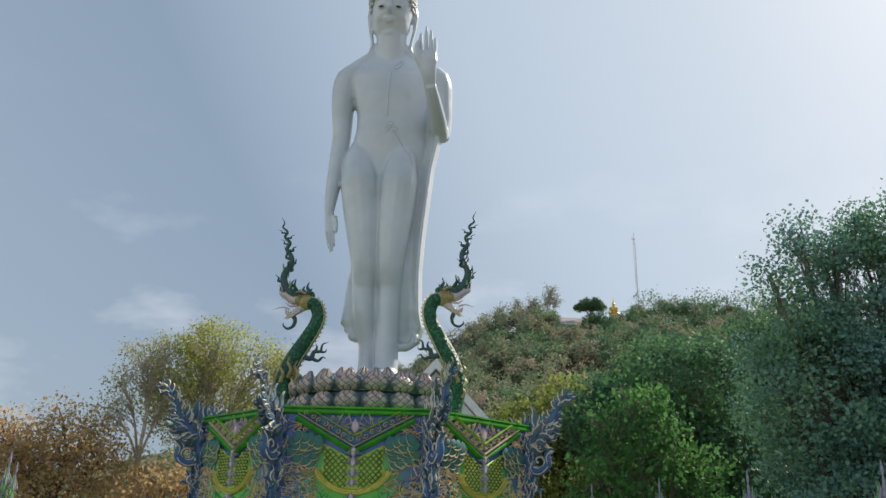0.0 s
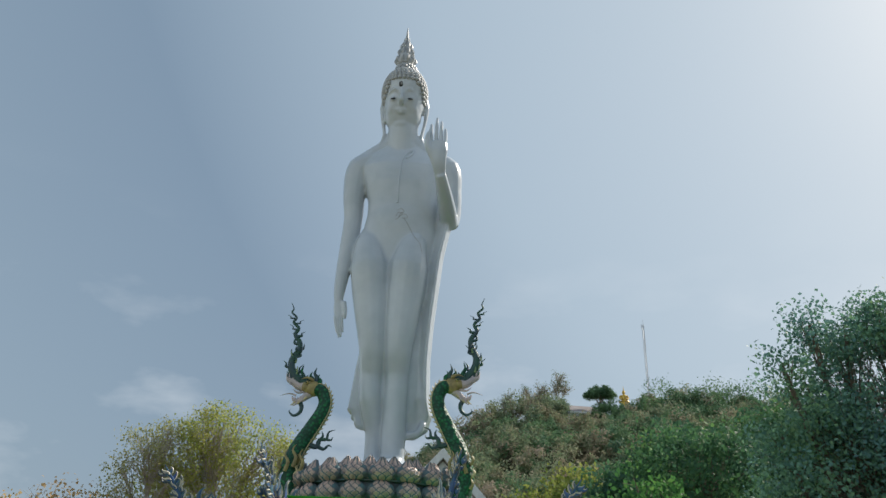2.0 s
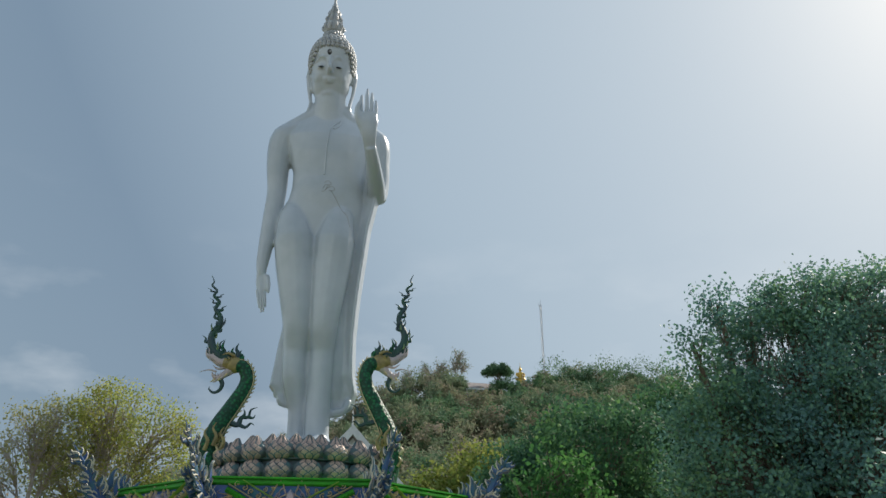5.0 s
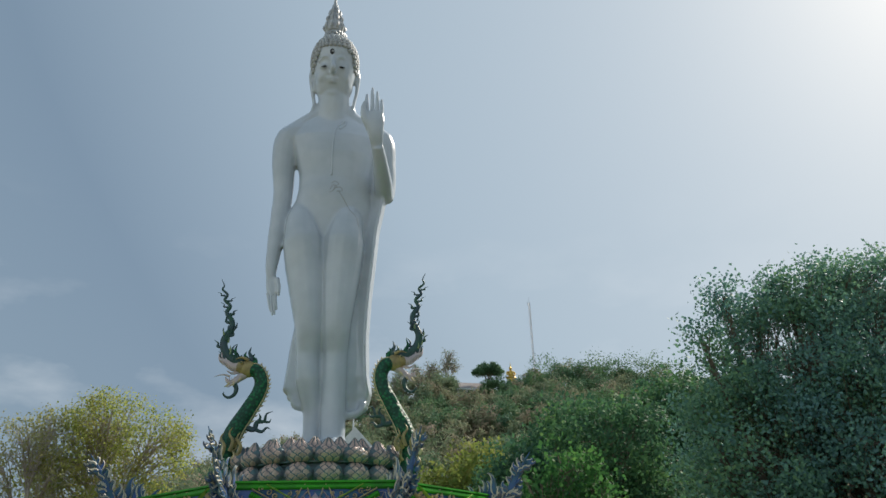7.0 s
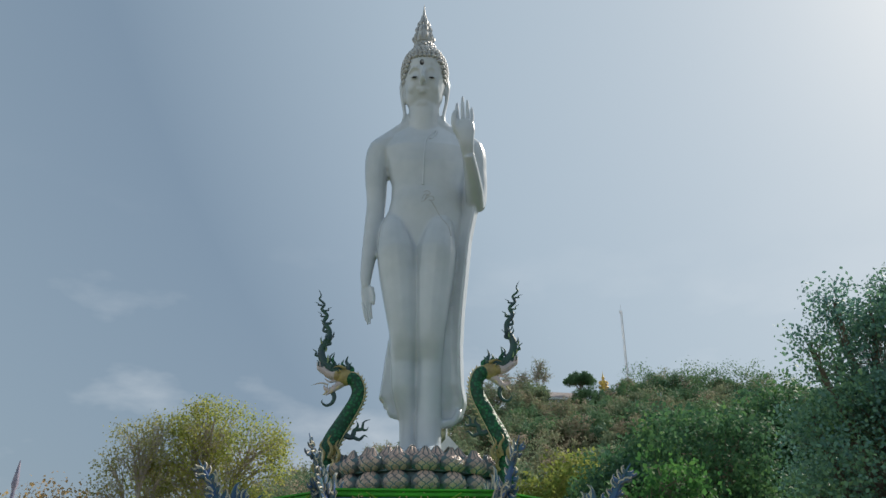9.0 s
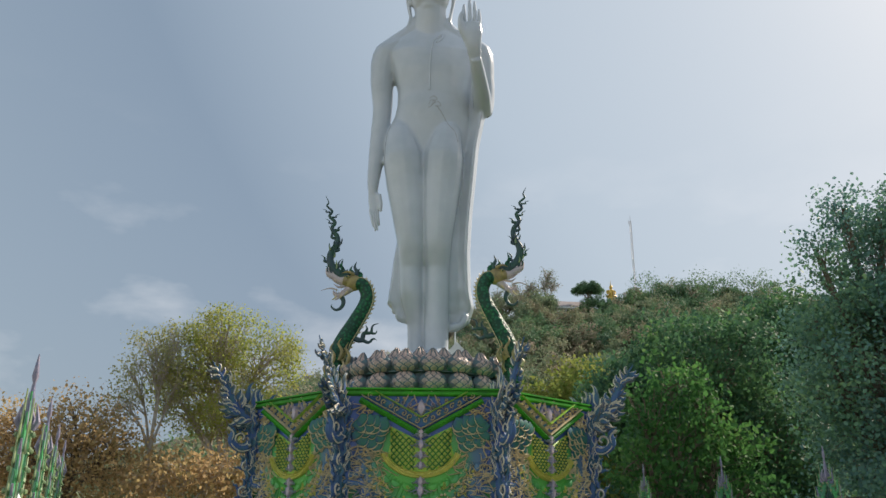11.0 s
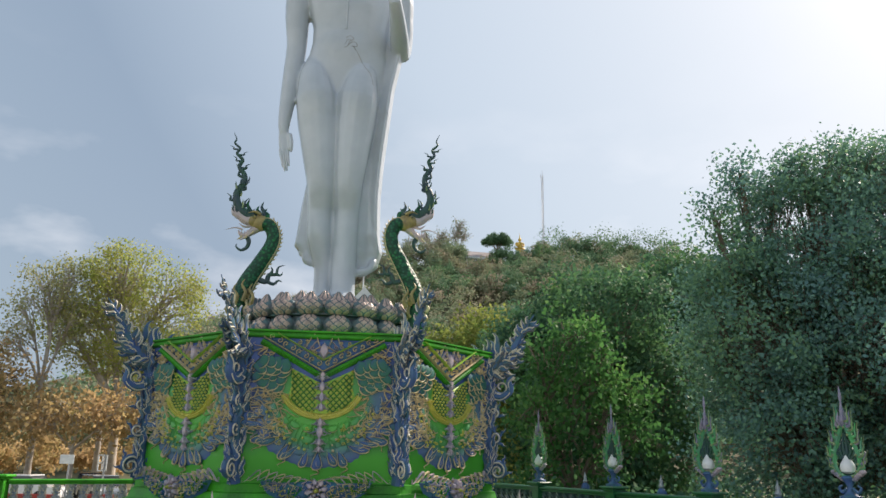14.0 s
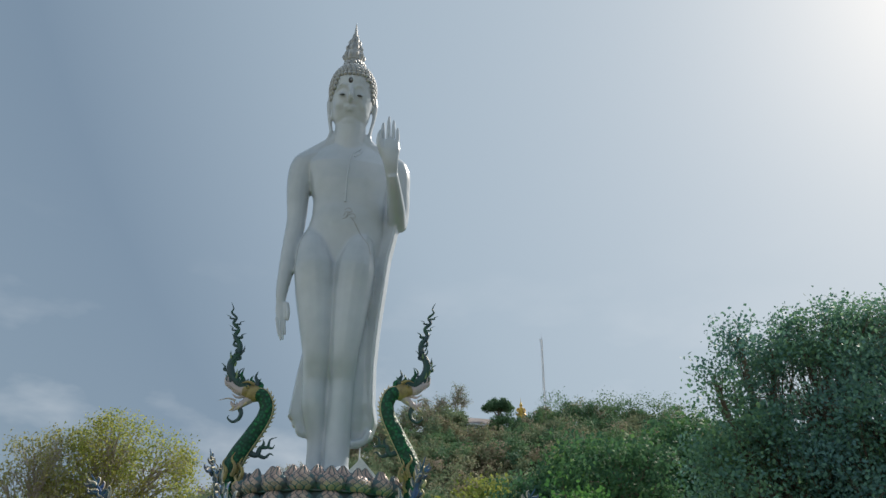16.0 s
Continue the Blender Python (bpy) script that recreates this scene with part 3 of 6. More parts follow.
def panel_meshes():
    """The cloth-like relief of one panel, part by part."""
    rnd = random.Random(5)
    fan = Relief()
    # the fan-shaped cloth with a scalloped rim
    rim = []
    n = 84
    for i in range(n + 1):
        a = math.pi * (1.04 + 0.92 * i / n)
        k = 1 + 0.03 * abs(math.sin(i * math.pi * 11 / n)) + 0.012 * math.sin(i * 1.7)
        rim.append((1.17 * k * math.cos(a), 2.22 + 0.98 * k * math.sin(a)))
    rim += [(1.2, 2.5), (1.16, 2.9), (1.1, 3.2), (0.7, 3.0), (0, 2.6), (-0.7, 3.0), (-1.1, 3.2), (-1.16, 2.9), (-1.2, 2.5)]
    fan.puff(rim, 0.035, 0)
    for ring, (ru, rv, cnt, wl) in enumerate(((0.80, 0.42, 11, 0.09), (0.97, 0.60, 11, 0.105), (1.10, 0.80, 12, 0.105))):
        for k in range(cnt):
            a = math.pi * (1.02 + 0.96 * (k + 0.5 + (rnd.uniform(-0.25, 0.25) if ring else 0)) / cnt)
            w = wl * (rnd.uniform(0.7, 1.25) if ring else 1.0)
            cu, cv = ru * math.cos(a), 2.32 + rv * math.sin(a)
            t = a + math.pi
            lob = [(cu + w * math.cos(t + math.pi + q) * 1.05, cv + w * math.sin(t + math.pi + q)) for q in (-1.7, -1.2, -0.7, -0.2, 0.2, 0.7, 1.2, 1.7)]
            fan.puff(lob + [(cu + 0.03 * math.cos(t), cv + 0.03 * math.sin(t))], 0.035 - 0.004 * ring, 0, 0.035)
            if ring == 0 or abs(cu) > 0.45:
                fan.stroke(lob[1:6] if cu > 0 else lob[2:7], (0.005, 0.019, 0.006), 0.03, 1, 0.05)
    for k in range(19):
        a = math.pi * (1.2 + 0.6 * k / 18)
        fan.stroke([(0.62 * math.cos(a), 2.35 + 0.42 * math.sin(a)), (1.05 * math.cos(a), 2.25 + 0.86 * math.sin(a))], (0.016, 0.03), 0.03, 0, 0.03)
    # gold scrolls and beads scattered over it
    scrolls = Relief()
    for k in range(26):
        a = math.pi * (1.1 + 0.8 * k / 25)
        for q, r in ((0.5, 0.026), (0.66, 0.03), (0.58, 0.02)):
            u, v = (q + 0.36) * math.cos(a) * 0.95, 2.42 + (q + 0.25) * math.sin(a)
            if rnd.random() < 0.72 and abs(u) > 0.16:
                scrolls.dot(u + rnd.uniform(-.02, .02), v + rnd.uniform(-.02, .02), r, 0.05, 2 if rnd.random() < 0.5 else 1, 0.05, 6)
    for sx in (-1, 1):
        for k in range(12):
            u, v = sx * rnd.uniform(0.72, 1.16), rnd.uniform(1.72, 2.62)
            out_a = math.atan2(v - 2.6, u) + rnd.uniform(-0.3, 0.3)
            scrolls.flame(u, v, out_a + math.pi, rnd.uniform(0.12, 0.24), 0.018, 0.04, 1, rnd.choice((-1.0, 1.0)), 0.05)
        for k in range(9):
            scrolls.curl(sx * rnd.uniform(0.2, 0.8), rnd.uniform(1.62, 2.0), 0.035, rnd.uniform(0, 6), sx * 0.9, 0.016, 0.035, 2, 0.06)
    for k in range(96):
        sx = rnd.choice((-1, 1))
        u, v = sx * rnd.uniform(0.62, 1.24), rnd.uniform(1.75, 3.25)
        if v > 3.3 - (1.1 - abs(u)) * 0.62 or (abs(u) < 0.8 and v > 2.35):
            continue
        up = math.pi / 2 - sx * rnd.uniform(-0.9, 0.7)
        scrolls.flame(u, v, up, rnd.uniform(0.14, 0.26), rnd.uniform(0.015, 0.024), 0.045, 1, rnd.choice((-1.8, 1.8)), 0.035)
        if k % 3 == 0:
            scrolls.curl(u, v, rnd.uniform(0.03, 0.05), rnd.uniform(0, 6), sx * 0.9, 0.017, 0.04, 1, 0.045)
    # the hem of folded ribbons
    fringe = Relief()
    folds = 15
    for k in range(folds):
        a = math.pi * (1.04 + 0.92 * (k + 0.5) / folds) + rnd.uniform(-0.015, 0.015)
        r0, r1 = rnd.uniform(0.80, 0.88), rnd.uniform(1.16, 1.30)
        wide = rnd.uniform(0.045, 0.075)
        tilt = rnd.uniform(-0.10, 0.10) + 0.12 * math.cos(a)

        def at_(r, side):
            b = a + side * wide * (0.7 + 0.5 * (r - r0) / (r1 - r0)) + tilt * (r - r0) / (r1 - r0)
            return (1.08 * r * math.cos(b), 2.20 + 0.80 * r * math.sin(b))

        rm = (r0 + r1) / 2
        fold = [at_(r0, -0.6), at_(rm, -1.15), at_(r1 - 0.05, -0.95), at_(r1, -0.45), at_(r1 + 0.01, 0.1), at_(r1 - 0.02, 0.7), at_(r1 - 0.10, 1.0), at_(rm, 0.75), at_(rm - 0.12, 0.15)]
        fringe.puff(fold, 0.06, 0, 0.01)
        fringe.stroke(fold, (0.006, 0.016, 0.026, 0.022, 0.014, 0.006), 0.035, 1, 0.045)
        fringe.stroke([at_(rm + 0.02, -0.3), at_(r1 - 0.08, -0.1), at_(r1 - 0.06, 0.3)], (0.006, 0.014, 0.006), 0.02, 1, 0.06)
        if k % 2:
            q = at_(r1, 0.0)
            fringe.flame(q[0], q[1], a + rnd.uniform(-0.8, 0.8), 0.15, 0.022, 0.03, 1, 1.2)
    # lattice cloth and its gold band
    latt = Relief()
    shape = [(-0.54, 2.92), (-0.54, 2.62), (-0.60, 2.42)] + arc_pts(0, 2.62, 0.63, 0.56, math.pi * 1.12, math.pi * 1.88, 12) + [(0.60, 2.42), (0.54, 2.62), (0.54, 2.92), (0, 2.66)]
    latt.puff(shape, 0.03, 0, 0.03)

    def inside(u, v):
        low = 2.62 - 0.55 * math.sqrt(max(0, 1 - (u / 0.66) ** 2))
        return abs(u) < 0.55 and abs(u) > 0.10 and low + 0.04 < v < 2.64 + abs(u) * 0.52

    step = 0.105
    for i in range(-12, 13):
        for j in range(-12, 13):
            u, v = (i - j) * step / 2 * 1.0, 2.45 + (i + j) * step / 2 * 1.05
            if inside(u, v):
                latt.dot(u, v, 0.024, 0.04, 1, 0.055, 6)
            for du in (1, -1):
                p, q = (u + step / 2 * du, v), (u, v + step / 2)
                if inside(*p) and inside(*q):
                    latt.stroke([p, q], 0.017, 0.022, 2, 0.055)
    band = Relief()
    for q, w, hh, sl in ((0.0, 0.10, 0.04, 0), (0.045, 0.022, 0.065, 1), (-0.045, 0.022, 0.065, 1)):
        band.stroke(arc_pts(0, 2.62, 0.69 + q, 0.53 + q, math.pi * 1.10, math.pi * 1.90, 30), w, hh, sl, 0.03)
    for u, v in arc_pts(0, 2.62, 0.69, 0.53, math.pi * 1.11, math.pi * 1.89, 40):
        band.dot(u, v, 0.017, 0.03, 1, 0.065, 6)
    # the chevron with beads and scrolls, and the flower above it
    chev = Relief()
    for sx in (-1, 1):
        def L(off, t):
            return (sx * (1.10 * (1 - t)), 3.42 - 0.60 * (1 - (1 - t)) + off)
        chev.stroke([L(-0.04, 0), L(-0.04, 1)], 0.11, 0.06, 0, 0.03)
        chev.stroke([L(0.06, 0.03), L(0.06, 1)], 0.024, 0.085, 1, 0.03)
        chev.stroke([L(0.26, 0.25), L(0.26, 1)], 0.028, 0.085, 3, 0.03)
        for k in range(22):
            chev.dot(*L(-0.05, (k + 0.5) / 22), 0.026, 0.045, 2, 0.075, 6)
        for k in range(8):
            u, v = L(0.155, 0.12 + 0.86 * (k + 0.5) / 8)
            chev.curl(u, v, 0.055, 1.0 if k % 2 else 4.0, sx * 0.9, 0.022, 0.05, 1, 0.04)
    chev.puff([(-0.98, 3.43), (-0.5, 3.15), (0, 2.86), (0.5, 3.15), (0.98, 3.43), (0, 3.43)], 0.03, 4)
    for sx in (-1, 1):
        for k, (u, v, a, l) in enumerate(((0.05, 3.2, 0.7, 0.26), (0.08, 3.28, 0.25, 0.32), (0.1, 3.36, 0.1, 0.42), (0.04, 3.14, 1.0, 0.2))):
            ang = a if sx > 0 else math.pi - a
            chev.flame(sx * u, v, ang, l * 0.8, 0.024, 0.05, 5 if k % 2 else 1, sx * 1.4, 0.03)
        for u, v, r in ((0.16, 3.2, 0.045), (0.2, 3.3, 0.055), (0.32, 3.32, 0.05), (0.3, 3.39, 0.04), (0.44, 3.38, 0.045), (0.1, 3.12, 0.035)):
            chev.curl(sx * u, v, r, rnd.uniform(0, 6), sx * 1.1, 0.018, 0.045, 1 if r < 0.05 else 5, 0.04)
    chev.puff([(0, 3.08), (0.08, 3.2), (0.06, 3.32), (0, 3.4), (-0.06, 3.32), (-0.08, 3.2)], 0.07, 5, 0.03)
    # the leafy spine
    spine = Relief()
    for v, sc in ((2.78, 1.0), (2.60, 1.1), (2.42, 0.95), (2.25, 0.8), (1.98, 0.9), (1.82, 1.25), (1.66, 0.8), (1.54, 0.6)):
        spine.puff([(0, v - 0.1 * sc), (0.05 * sc, v - 0.02), (0.04 * sc, v + 0.06 * sc), (0, v + 0.11 * sc), (-0.04 * sc, v + 0.06 * sc), (-0.05 * sc, v - 0.02)], 0.07, 0, 0.05)
        for sx in (-1, 1):
            spine.curl(sx * 0.075 * sc, v, 0.055 * sc, math.pi / 2, sx * 1.0, 0.028, 0.05, 0 if sc < 1 else 1, 0.06)
            spine.flame(sx * 0.03, v - 0.06, math.pi / 2 - sx * 0.9, 0.15 * sc, 0.035, 0.05, 1, sx, 0.06)
    # the side flames and curls
    wings = []
    for sx in (-1, 1):
        for k in range(9):
            u, v = sx * (1.17 + 0.05 * math.sin(k * 1.9)), 1.72 + 0.135 * k
            wings.append(("side_flame", Relief().flame(u, v, math.pi / 2 + sx * (-0.35 + 0.5 * math.sin(k * 2.1)), 0.27, 0.03, 0.05, 1 if k % 2 else 2, sx * 1.8, 0.01)))
        for k in range(5):
            wings.append(("curl", Relief().curl(sx * (0.92 + 0.05 * (k % 2)), 3.18 - 0.085 * k, 0.05, k, sx * 1.0, 0.024, 0.04, 1, 0.04)))
    # the boat-shaped flower garland on the plinth
    boat = Relief()
    boat.puff([(-0.95, 1.0), (-0.8, 0.78), (-0.5, 0.64), (0, 0.6), (0.5, 0.64), (0.8, 0.78), (0.95, 1.0), (0.5, 0.98), (0, 1.02), (-0.5, 0.98)], 0.10, 0, -0.02)
    for k in range(130):
        t = rnd.uniform(-1, 1)
        u = t * 0.86
        v = 0.62 + 0.28 * t * t + rnd.uniform(0.0, 0.34 * (1 - abs(t) * 0.7))
        a = math.pi / 2 - t * 1.1 + rnd.uniform(-0.4, 0.4)
        boat.flame(u, v, a, rnd.uniform(0.09, 0.17), 0.02, 0.05, rnd.choice((0, 0, 1, 2, 3, 4)), rnd.choice((-1, 1)), 0.08)
    for k in range(17):
        t = -1 + 2 * k / 16
        boat.flame(t * 0.98, 0.95 + 0.06 * abs(t), math.pi / 2 - t * 1.0, rnd.uniform(0.10, 0.16) + 0.12 * abs(t), 0.022, 0.05, 1 if k % 2 else 4, 2 if t > 0 else -2, 0.05)
    for k in range(60):
        t = rnd.uniform(-1, 1)
        boat.dot(t * 0.82, 0.63 + 0.25 * t * t + rnd.uniform(0, 0.3), 0.016, 0.04, rnd.choice((1, 4)), 0.10, 5)
    for r, cnt, sl in ((0.17, 8, 4), (0.09, 6, 4)):
        for k in range(cnt):
            a = 2 * math.pi * k / cnt + 0.2
            boat.puff([(r * math.cos(a + q) * e, 0.86 + r * math.sin(a + q) * e) for q, e in ((-0.3, 0.55), (-0.32, 0.9), (0, 1.2), (0.32, 0.9), (0.3, 0.55))], 0.08 + 0.05 * (r < 0.1), sl, 0.09)
    boat.dot(0, 0.86, 0.045, 0.16, 2, 0.09)
    return (("fan_relief", fan.data("fan_relief", [M_FAN, M_GOLD, M_YEL])), ("scrollwork", scrolls.data("scrollwork", [M_FAN, M_GOLD, M_YEL])), ("fringe", fringe.data("fringe", [M_PIER, M_GOLD])),
            ("lattice", latt.data("lattice", [M_LATT, M_YEL, M_DKGREEN])), ("arched_band", band.data("arched_band", [M_YEL, M_YEL])),
            ("chevron", chev.data("chevron", [M_GREEN, M_GOLD, M_GREEN, M_LATT, M_BLUE, M_PINK])), ("leaf_spine", spine.data("leaf_spine", [M_PINK, M_SILVER])),
            *[(nm, w.data(nm, [M_FAN, M_GOLD, M_SILVER])) for nm, w in wings], ("garland", boat.data("garland", [M_BLUE, M_GOLD, M_YEL, M_GREEN, M_PINK])))


def scallop_mesh():
    """One rounded lobe of the wing-like clusters, round its own origin."""
    g = Relief()
    w = 0.105
    lob = [(w * math.cos(q), w * 0.85 * math.sin(q)) for q in (math.pi * (0.95 + 1.1 * i / 8) for i in range(9))]
    g.puff(lob + [(0.07, 0.10), (-0.07, 0.10)], 0.04, 0, 0.03)
    g.stroke(lob[1:8], (0.005, 0.022, 0.016, 0.006), 0.035, 1, 0.055)
    return g.data("scallop", [M_TEALP, M_GOLD])


def corner_meshes():
    """A corner pier in the radial plane (x outwards): scrolls below, a flaming crest above."""
    rnd = random.Random(9)

    def tongue(g, root, d, s, length, w, thick=0.5, edge=1, fill=0):
        """A flame tongue that bends aside and back, blue with a gold rim."""
        root, d, s = Vector(root), Vector(d), Vector(s)
        mid = smooth_path([root, root + d * length * 0.35 + s * w * 1.5, root + d * length * 0.7 + s * w * 0.6, root + d * length * 1.05 + s * w * 1.9], 3)
        n = len(mid)
        g.tube(mid, [w * lerp([0.9, 1.0, 0.72, 0.07], i / (n - 1)) for i in range(n)], 6, fill, thick, d.cross(s))
        nor = d.cross(s).normalized()
        for q in (-1, 1):
            e = [p + s * (w * 0.85 * lerp([0.9, 1.0, 0.72, 0.05], i / (n - 1))) + nor * (q * w * 0.25) for i, p in enumerate(mid)]
            g.tube(e, [w * 0.22 * lerp([1, 1, 0.9, 0.3], i / (n - 1)) for i in range(n)], 4, edge)

    pier = Mesh()
    pier.tube([(-0.02, 0, 0.95), (0.02, 0, 1.5), (-0.01, 0, 2.2), (0.02, 0, 2.9), (0.06, 0, 3.3)], [0.12, 0.10, 0.09, 0.10, 0.11], 8, 0, 1.0, (1, 0, 0))

    def scroll(cx, cz, r, a0, turns, w):
        n = int(abs(turns) * 14)
        pts = [(cx + r * (1 - 0.75 * i / n) * math.cos(a0 + 2 * math.pi * turns * i / n), 0, cz + r * (1 - 0.75 * i / n) * math.sin(a0 + 2 * math.pi * turns * i / n)) for i in range(n + 1)]
        pier.tube(pts, [w * (1 - 0.5 * i / n) for i in range(n + 1)], 7, 0, 1.0)
        for sy in (-1, 1):
            pier.tube([(p[0], sy * w * 0.95, p[2]) for p in pts], [0.018] * len(pts), 4, 1)
        for i in range(0, n, 3):
            q = Vector(pts[i])
            o = (q - Vector((cx, 0, cz))).normalized()
            tongue(pier, q + o * w * 0.6, (o + Vector((0, 0, 0.7))).normalized(), Vector((-o.z, 0, o.x)), 0.15, 0.028, 0.8, 1, 0)

    scroll(0.20, 1.20, 0.17, 2.2, -1.5, 0.055)
    scroll(0.15, 1.86, 0.14, 2.4, 1.3, 0.045)
    scroll(0.13, 2.32, 0.13, 3.6, -1.2, 0.04)
    scroll(0.28, 2.86, 0.17, 3.4, 1.1, 0.05)
    for k in range(110):
        z = 1.0 + 2.3 * rnd.random()
        a = rnd.uniform(-2.0, 2.0)
        r = 0.105
        o = Vector((math.cos(a), math.sin(a), 0))
        side = Vector((-math.sin(a), math.cos(a), 0)) * rnd.choice((-1, 1))
        tongue(pier, Vector((0, 0, z)) + o * r, (Vector((0, 0, 1)) + o * 0.3).normalized(), side, rnd.uniform(0.16, 0.32), rnd.uniform(0.03, 0.05), 0.6, rnd.choice((1, 1, 1, 2)), 0)
    crest = Mesh()

    def leaf(root, lean_, length, w, curl, y=0.0):
        """A flat flame leaf in the radial plane that ends in a curl, with a pale rim."""
        p, a, mid = Vector((root[0], y, root[1])), lean_, []
        for i in range(11):
            mid.append(p.copy())
            p = p + Vector((math.cos(a), 0, math.sin(a))) * (length / 10)
            a += curl * (-0.5 + 0.16 * i) * 0.33
        ws = [w * lerp([0.55, 1.0, 0.95, 0.6, 0.3, 0.05], i / 10) for i in range(11)]
        crest.tube(mid, ws, 7, 0, 0.42, (0, 1, 0))
        for q in (-1, 1):
            e = []
            for i, c in enumerate(mid):
                d = (mid[min(i + 1, 10)] - mid[max(i - 1, 0)]).normalized()
                e.append(c + Vector((-d.z, 0, d.x)) * (q * ws[i] * 0.95) + Vector((0, (-1 if y <= 0 else 1) * 0.012, 0)))
            crest.tube(e, [0.017 * lerp([0.7, 1, 1, 0.5], i / 10) for i in range(11)], 4, 1 if q > 0 else 2)

    spine = smooth_path([(0.0, 0, 3.20), (0.22, 0, 3.30), (0.42, 0, 3.46), (0.56, 0, 3.70), (0.72, 0, 3.98), (0.98, 0, 4.36)], 4)
    n = len(spine)
    crest.tube(spine, [lerp([0.10, 0.095, 0.085, 0.07, 0.045, 0.008], i / (n - 1)) for i in range(n)], 8, 0, 0.7, (0, 1, 0))
    for k in range(84):
        t = rnd.uniform(0.0, 0.93)
        i = int(t * (n - 1))
        c, d = spine[i], (spine[min(i + 1, n - 1)] - spine[max(i - 1, 0)]).normalized()
        a, side = math.atan2(d.z, d.x), rnd.choice((-1, 1))
        off = rnd.uniform(0.0, 0.13) * (1 - 0.6 * t) * side
        ll = rnd.uniform(0.16, 0.36) * (1 - 0.35 * t)
        leaf((c.x - math.sin(a) * off, c.z + math.cos(a) * off), a + side * rnd.uniform(-0.1, 0.75), ll, rnd.uniform(0.035, 0.06) * (1 - 0.35 * t), -side * rnd.uniform(0.6, 3.0), rnd.uniform(-0.12, 0.12) * (1 - 0.7 * t))
    for k, (x, z) in enumerate(((-0.10, 3.36), (0.0, 3.42), (0.12, 3.46), (0.24, 3.56), (-0.2, 3.4))):
        leaf((x, z), 1.75 + 0.1 * k, 0.42 + 0.06 * (k % 2), 0.055, 1.4, -0.05 + 0.05 * (k % 3))
    # the looped hook under the crest
    hook = smooth_path([(0.06, 0, 2.7), (0.28, 0, 2.66), (0.46, 0, 2.8), (0.44, 0, 3.0), (0.56, 0, 3.12)], 4)
    crest.tube(hook, [lerp([0.08, 0.085, 0.08, 0.06, 0.01], i / (len(hook) - 1)) for i in range(len(hook))], 7, 0)
    for q in (-1, 1):
        crest.tube([p + Vector((0, q * 0.06, -0.05)) for p in hook], [0.016] * len(hook), 4, 1)
    return (("pier", pier.data("pier", [M_PIER, M_OLDGOLD, M_PETALB])), ("flame_crest", crest.data("flame_crest", [M_PIER, M_OLDGOLD, M_PETALB])))


def foot_ornament():
    """A small rearing serpent at a corner of the plinth: scroll, leaves, a beaded cream spike."""
    rnd = random.Random(3)
    g = Mesh()
    p = smooth_path([(-0.10, 0, 0.16), (0.02, 0, 0.08), (0.14, 0, 0.12), (0.19, 0, 0.24), (0.14, 0, 0.36), (0.13, 0, 0.47)], 4)
    g.tube(p, [lerp([0.05, 0.08, 0.10, 0.085, 0.075, 0.04], i / (len(p) - 1)) for i in range(len(p))], 9, 0)
    for z, r in ((0.47, 0.05), (0.545, 0.042), (0.61, 0.036), (0.67, 0.03)):
        g.ball((0.13 + 0.02 * math.sin(z * 20), 0, z), (r, r, r * 0.9), 2, 8, 5)
    g.tube([(0.13, 0, 0.68), (0.12, 0, 0.76), (0.14, 0, 0.86)], [0.028, 0.02, 0.004], 6, 2)
    for sy in (-1, 1):
        g.tube(smooth_path([(0.13, sy * 0.05, 0.3), (0.16, sy * 0.10, 0.38), (0.12, sy * 0.08, 0.46), (0.10, sy * 0.03, 0.42)], 3), [0.03, 0.03, 0.028, 0.026, 0.024, 0.022, 0.02, 0.016, 0.012, 0.008], 5, 2)
        for k in range(4):
            g.tube(smooth_path([(0.04, 0, 0.12), (0.0, sy * 0.12, 0.10 + 0.02 * k), (-0.06, sy * (0.22 + 0.03 * k), 0.08 + 0.04 * k), (-0.10, sy * (0.40 - 0.05 * k), 0.14 + 0.06 * k)], 3), [0.04, 0.045, 0.042, 0.036, 0.03, 0.026, 0.02, 0.015, 0.01, 0.004], 6, (0, 1, 0, 1)[k])
    for k in range(22):
        q = p[rnd.randrange(3, len(p) - 2)]
        a = rnd.uniform(0, 6.28)
        o = Vector((0.085 * math.cos(a), 0.085 * math.sin(a), 0))
        g.tube([q + o * 0.8, q + o * 1.25 + Vector((0, 0, 0.03)), q + o * 1.3 + Vector((0, 0, 0.08))], [0.02, 0.018, 0.004], 5, rnd.choice((0, 1, 3)))
    return g.data("serpent_foot", [M_PETALB, M_YGREY, M_CREAM, M_SILVER])


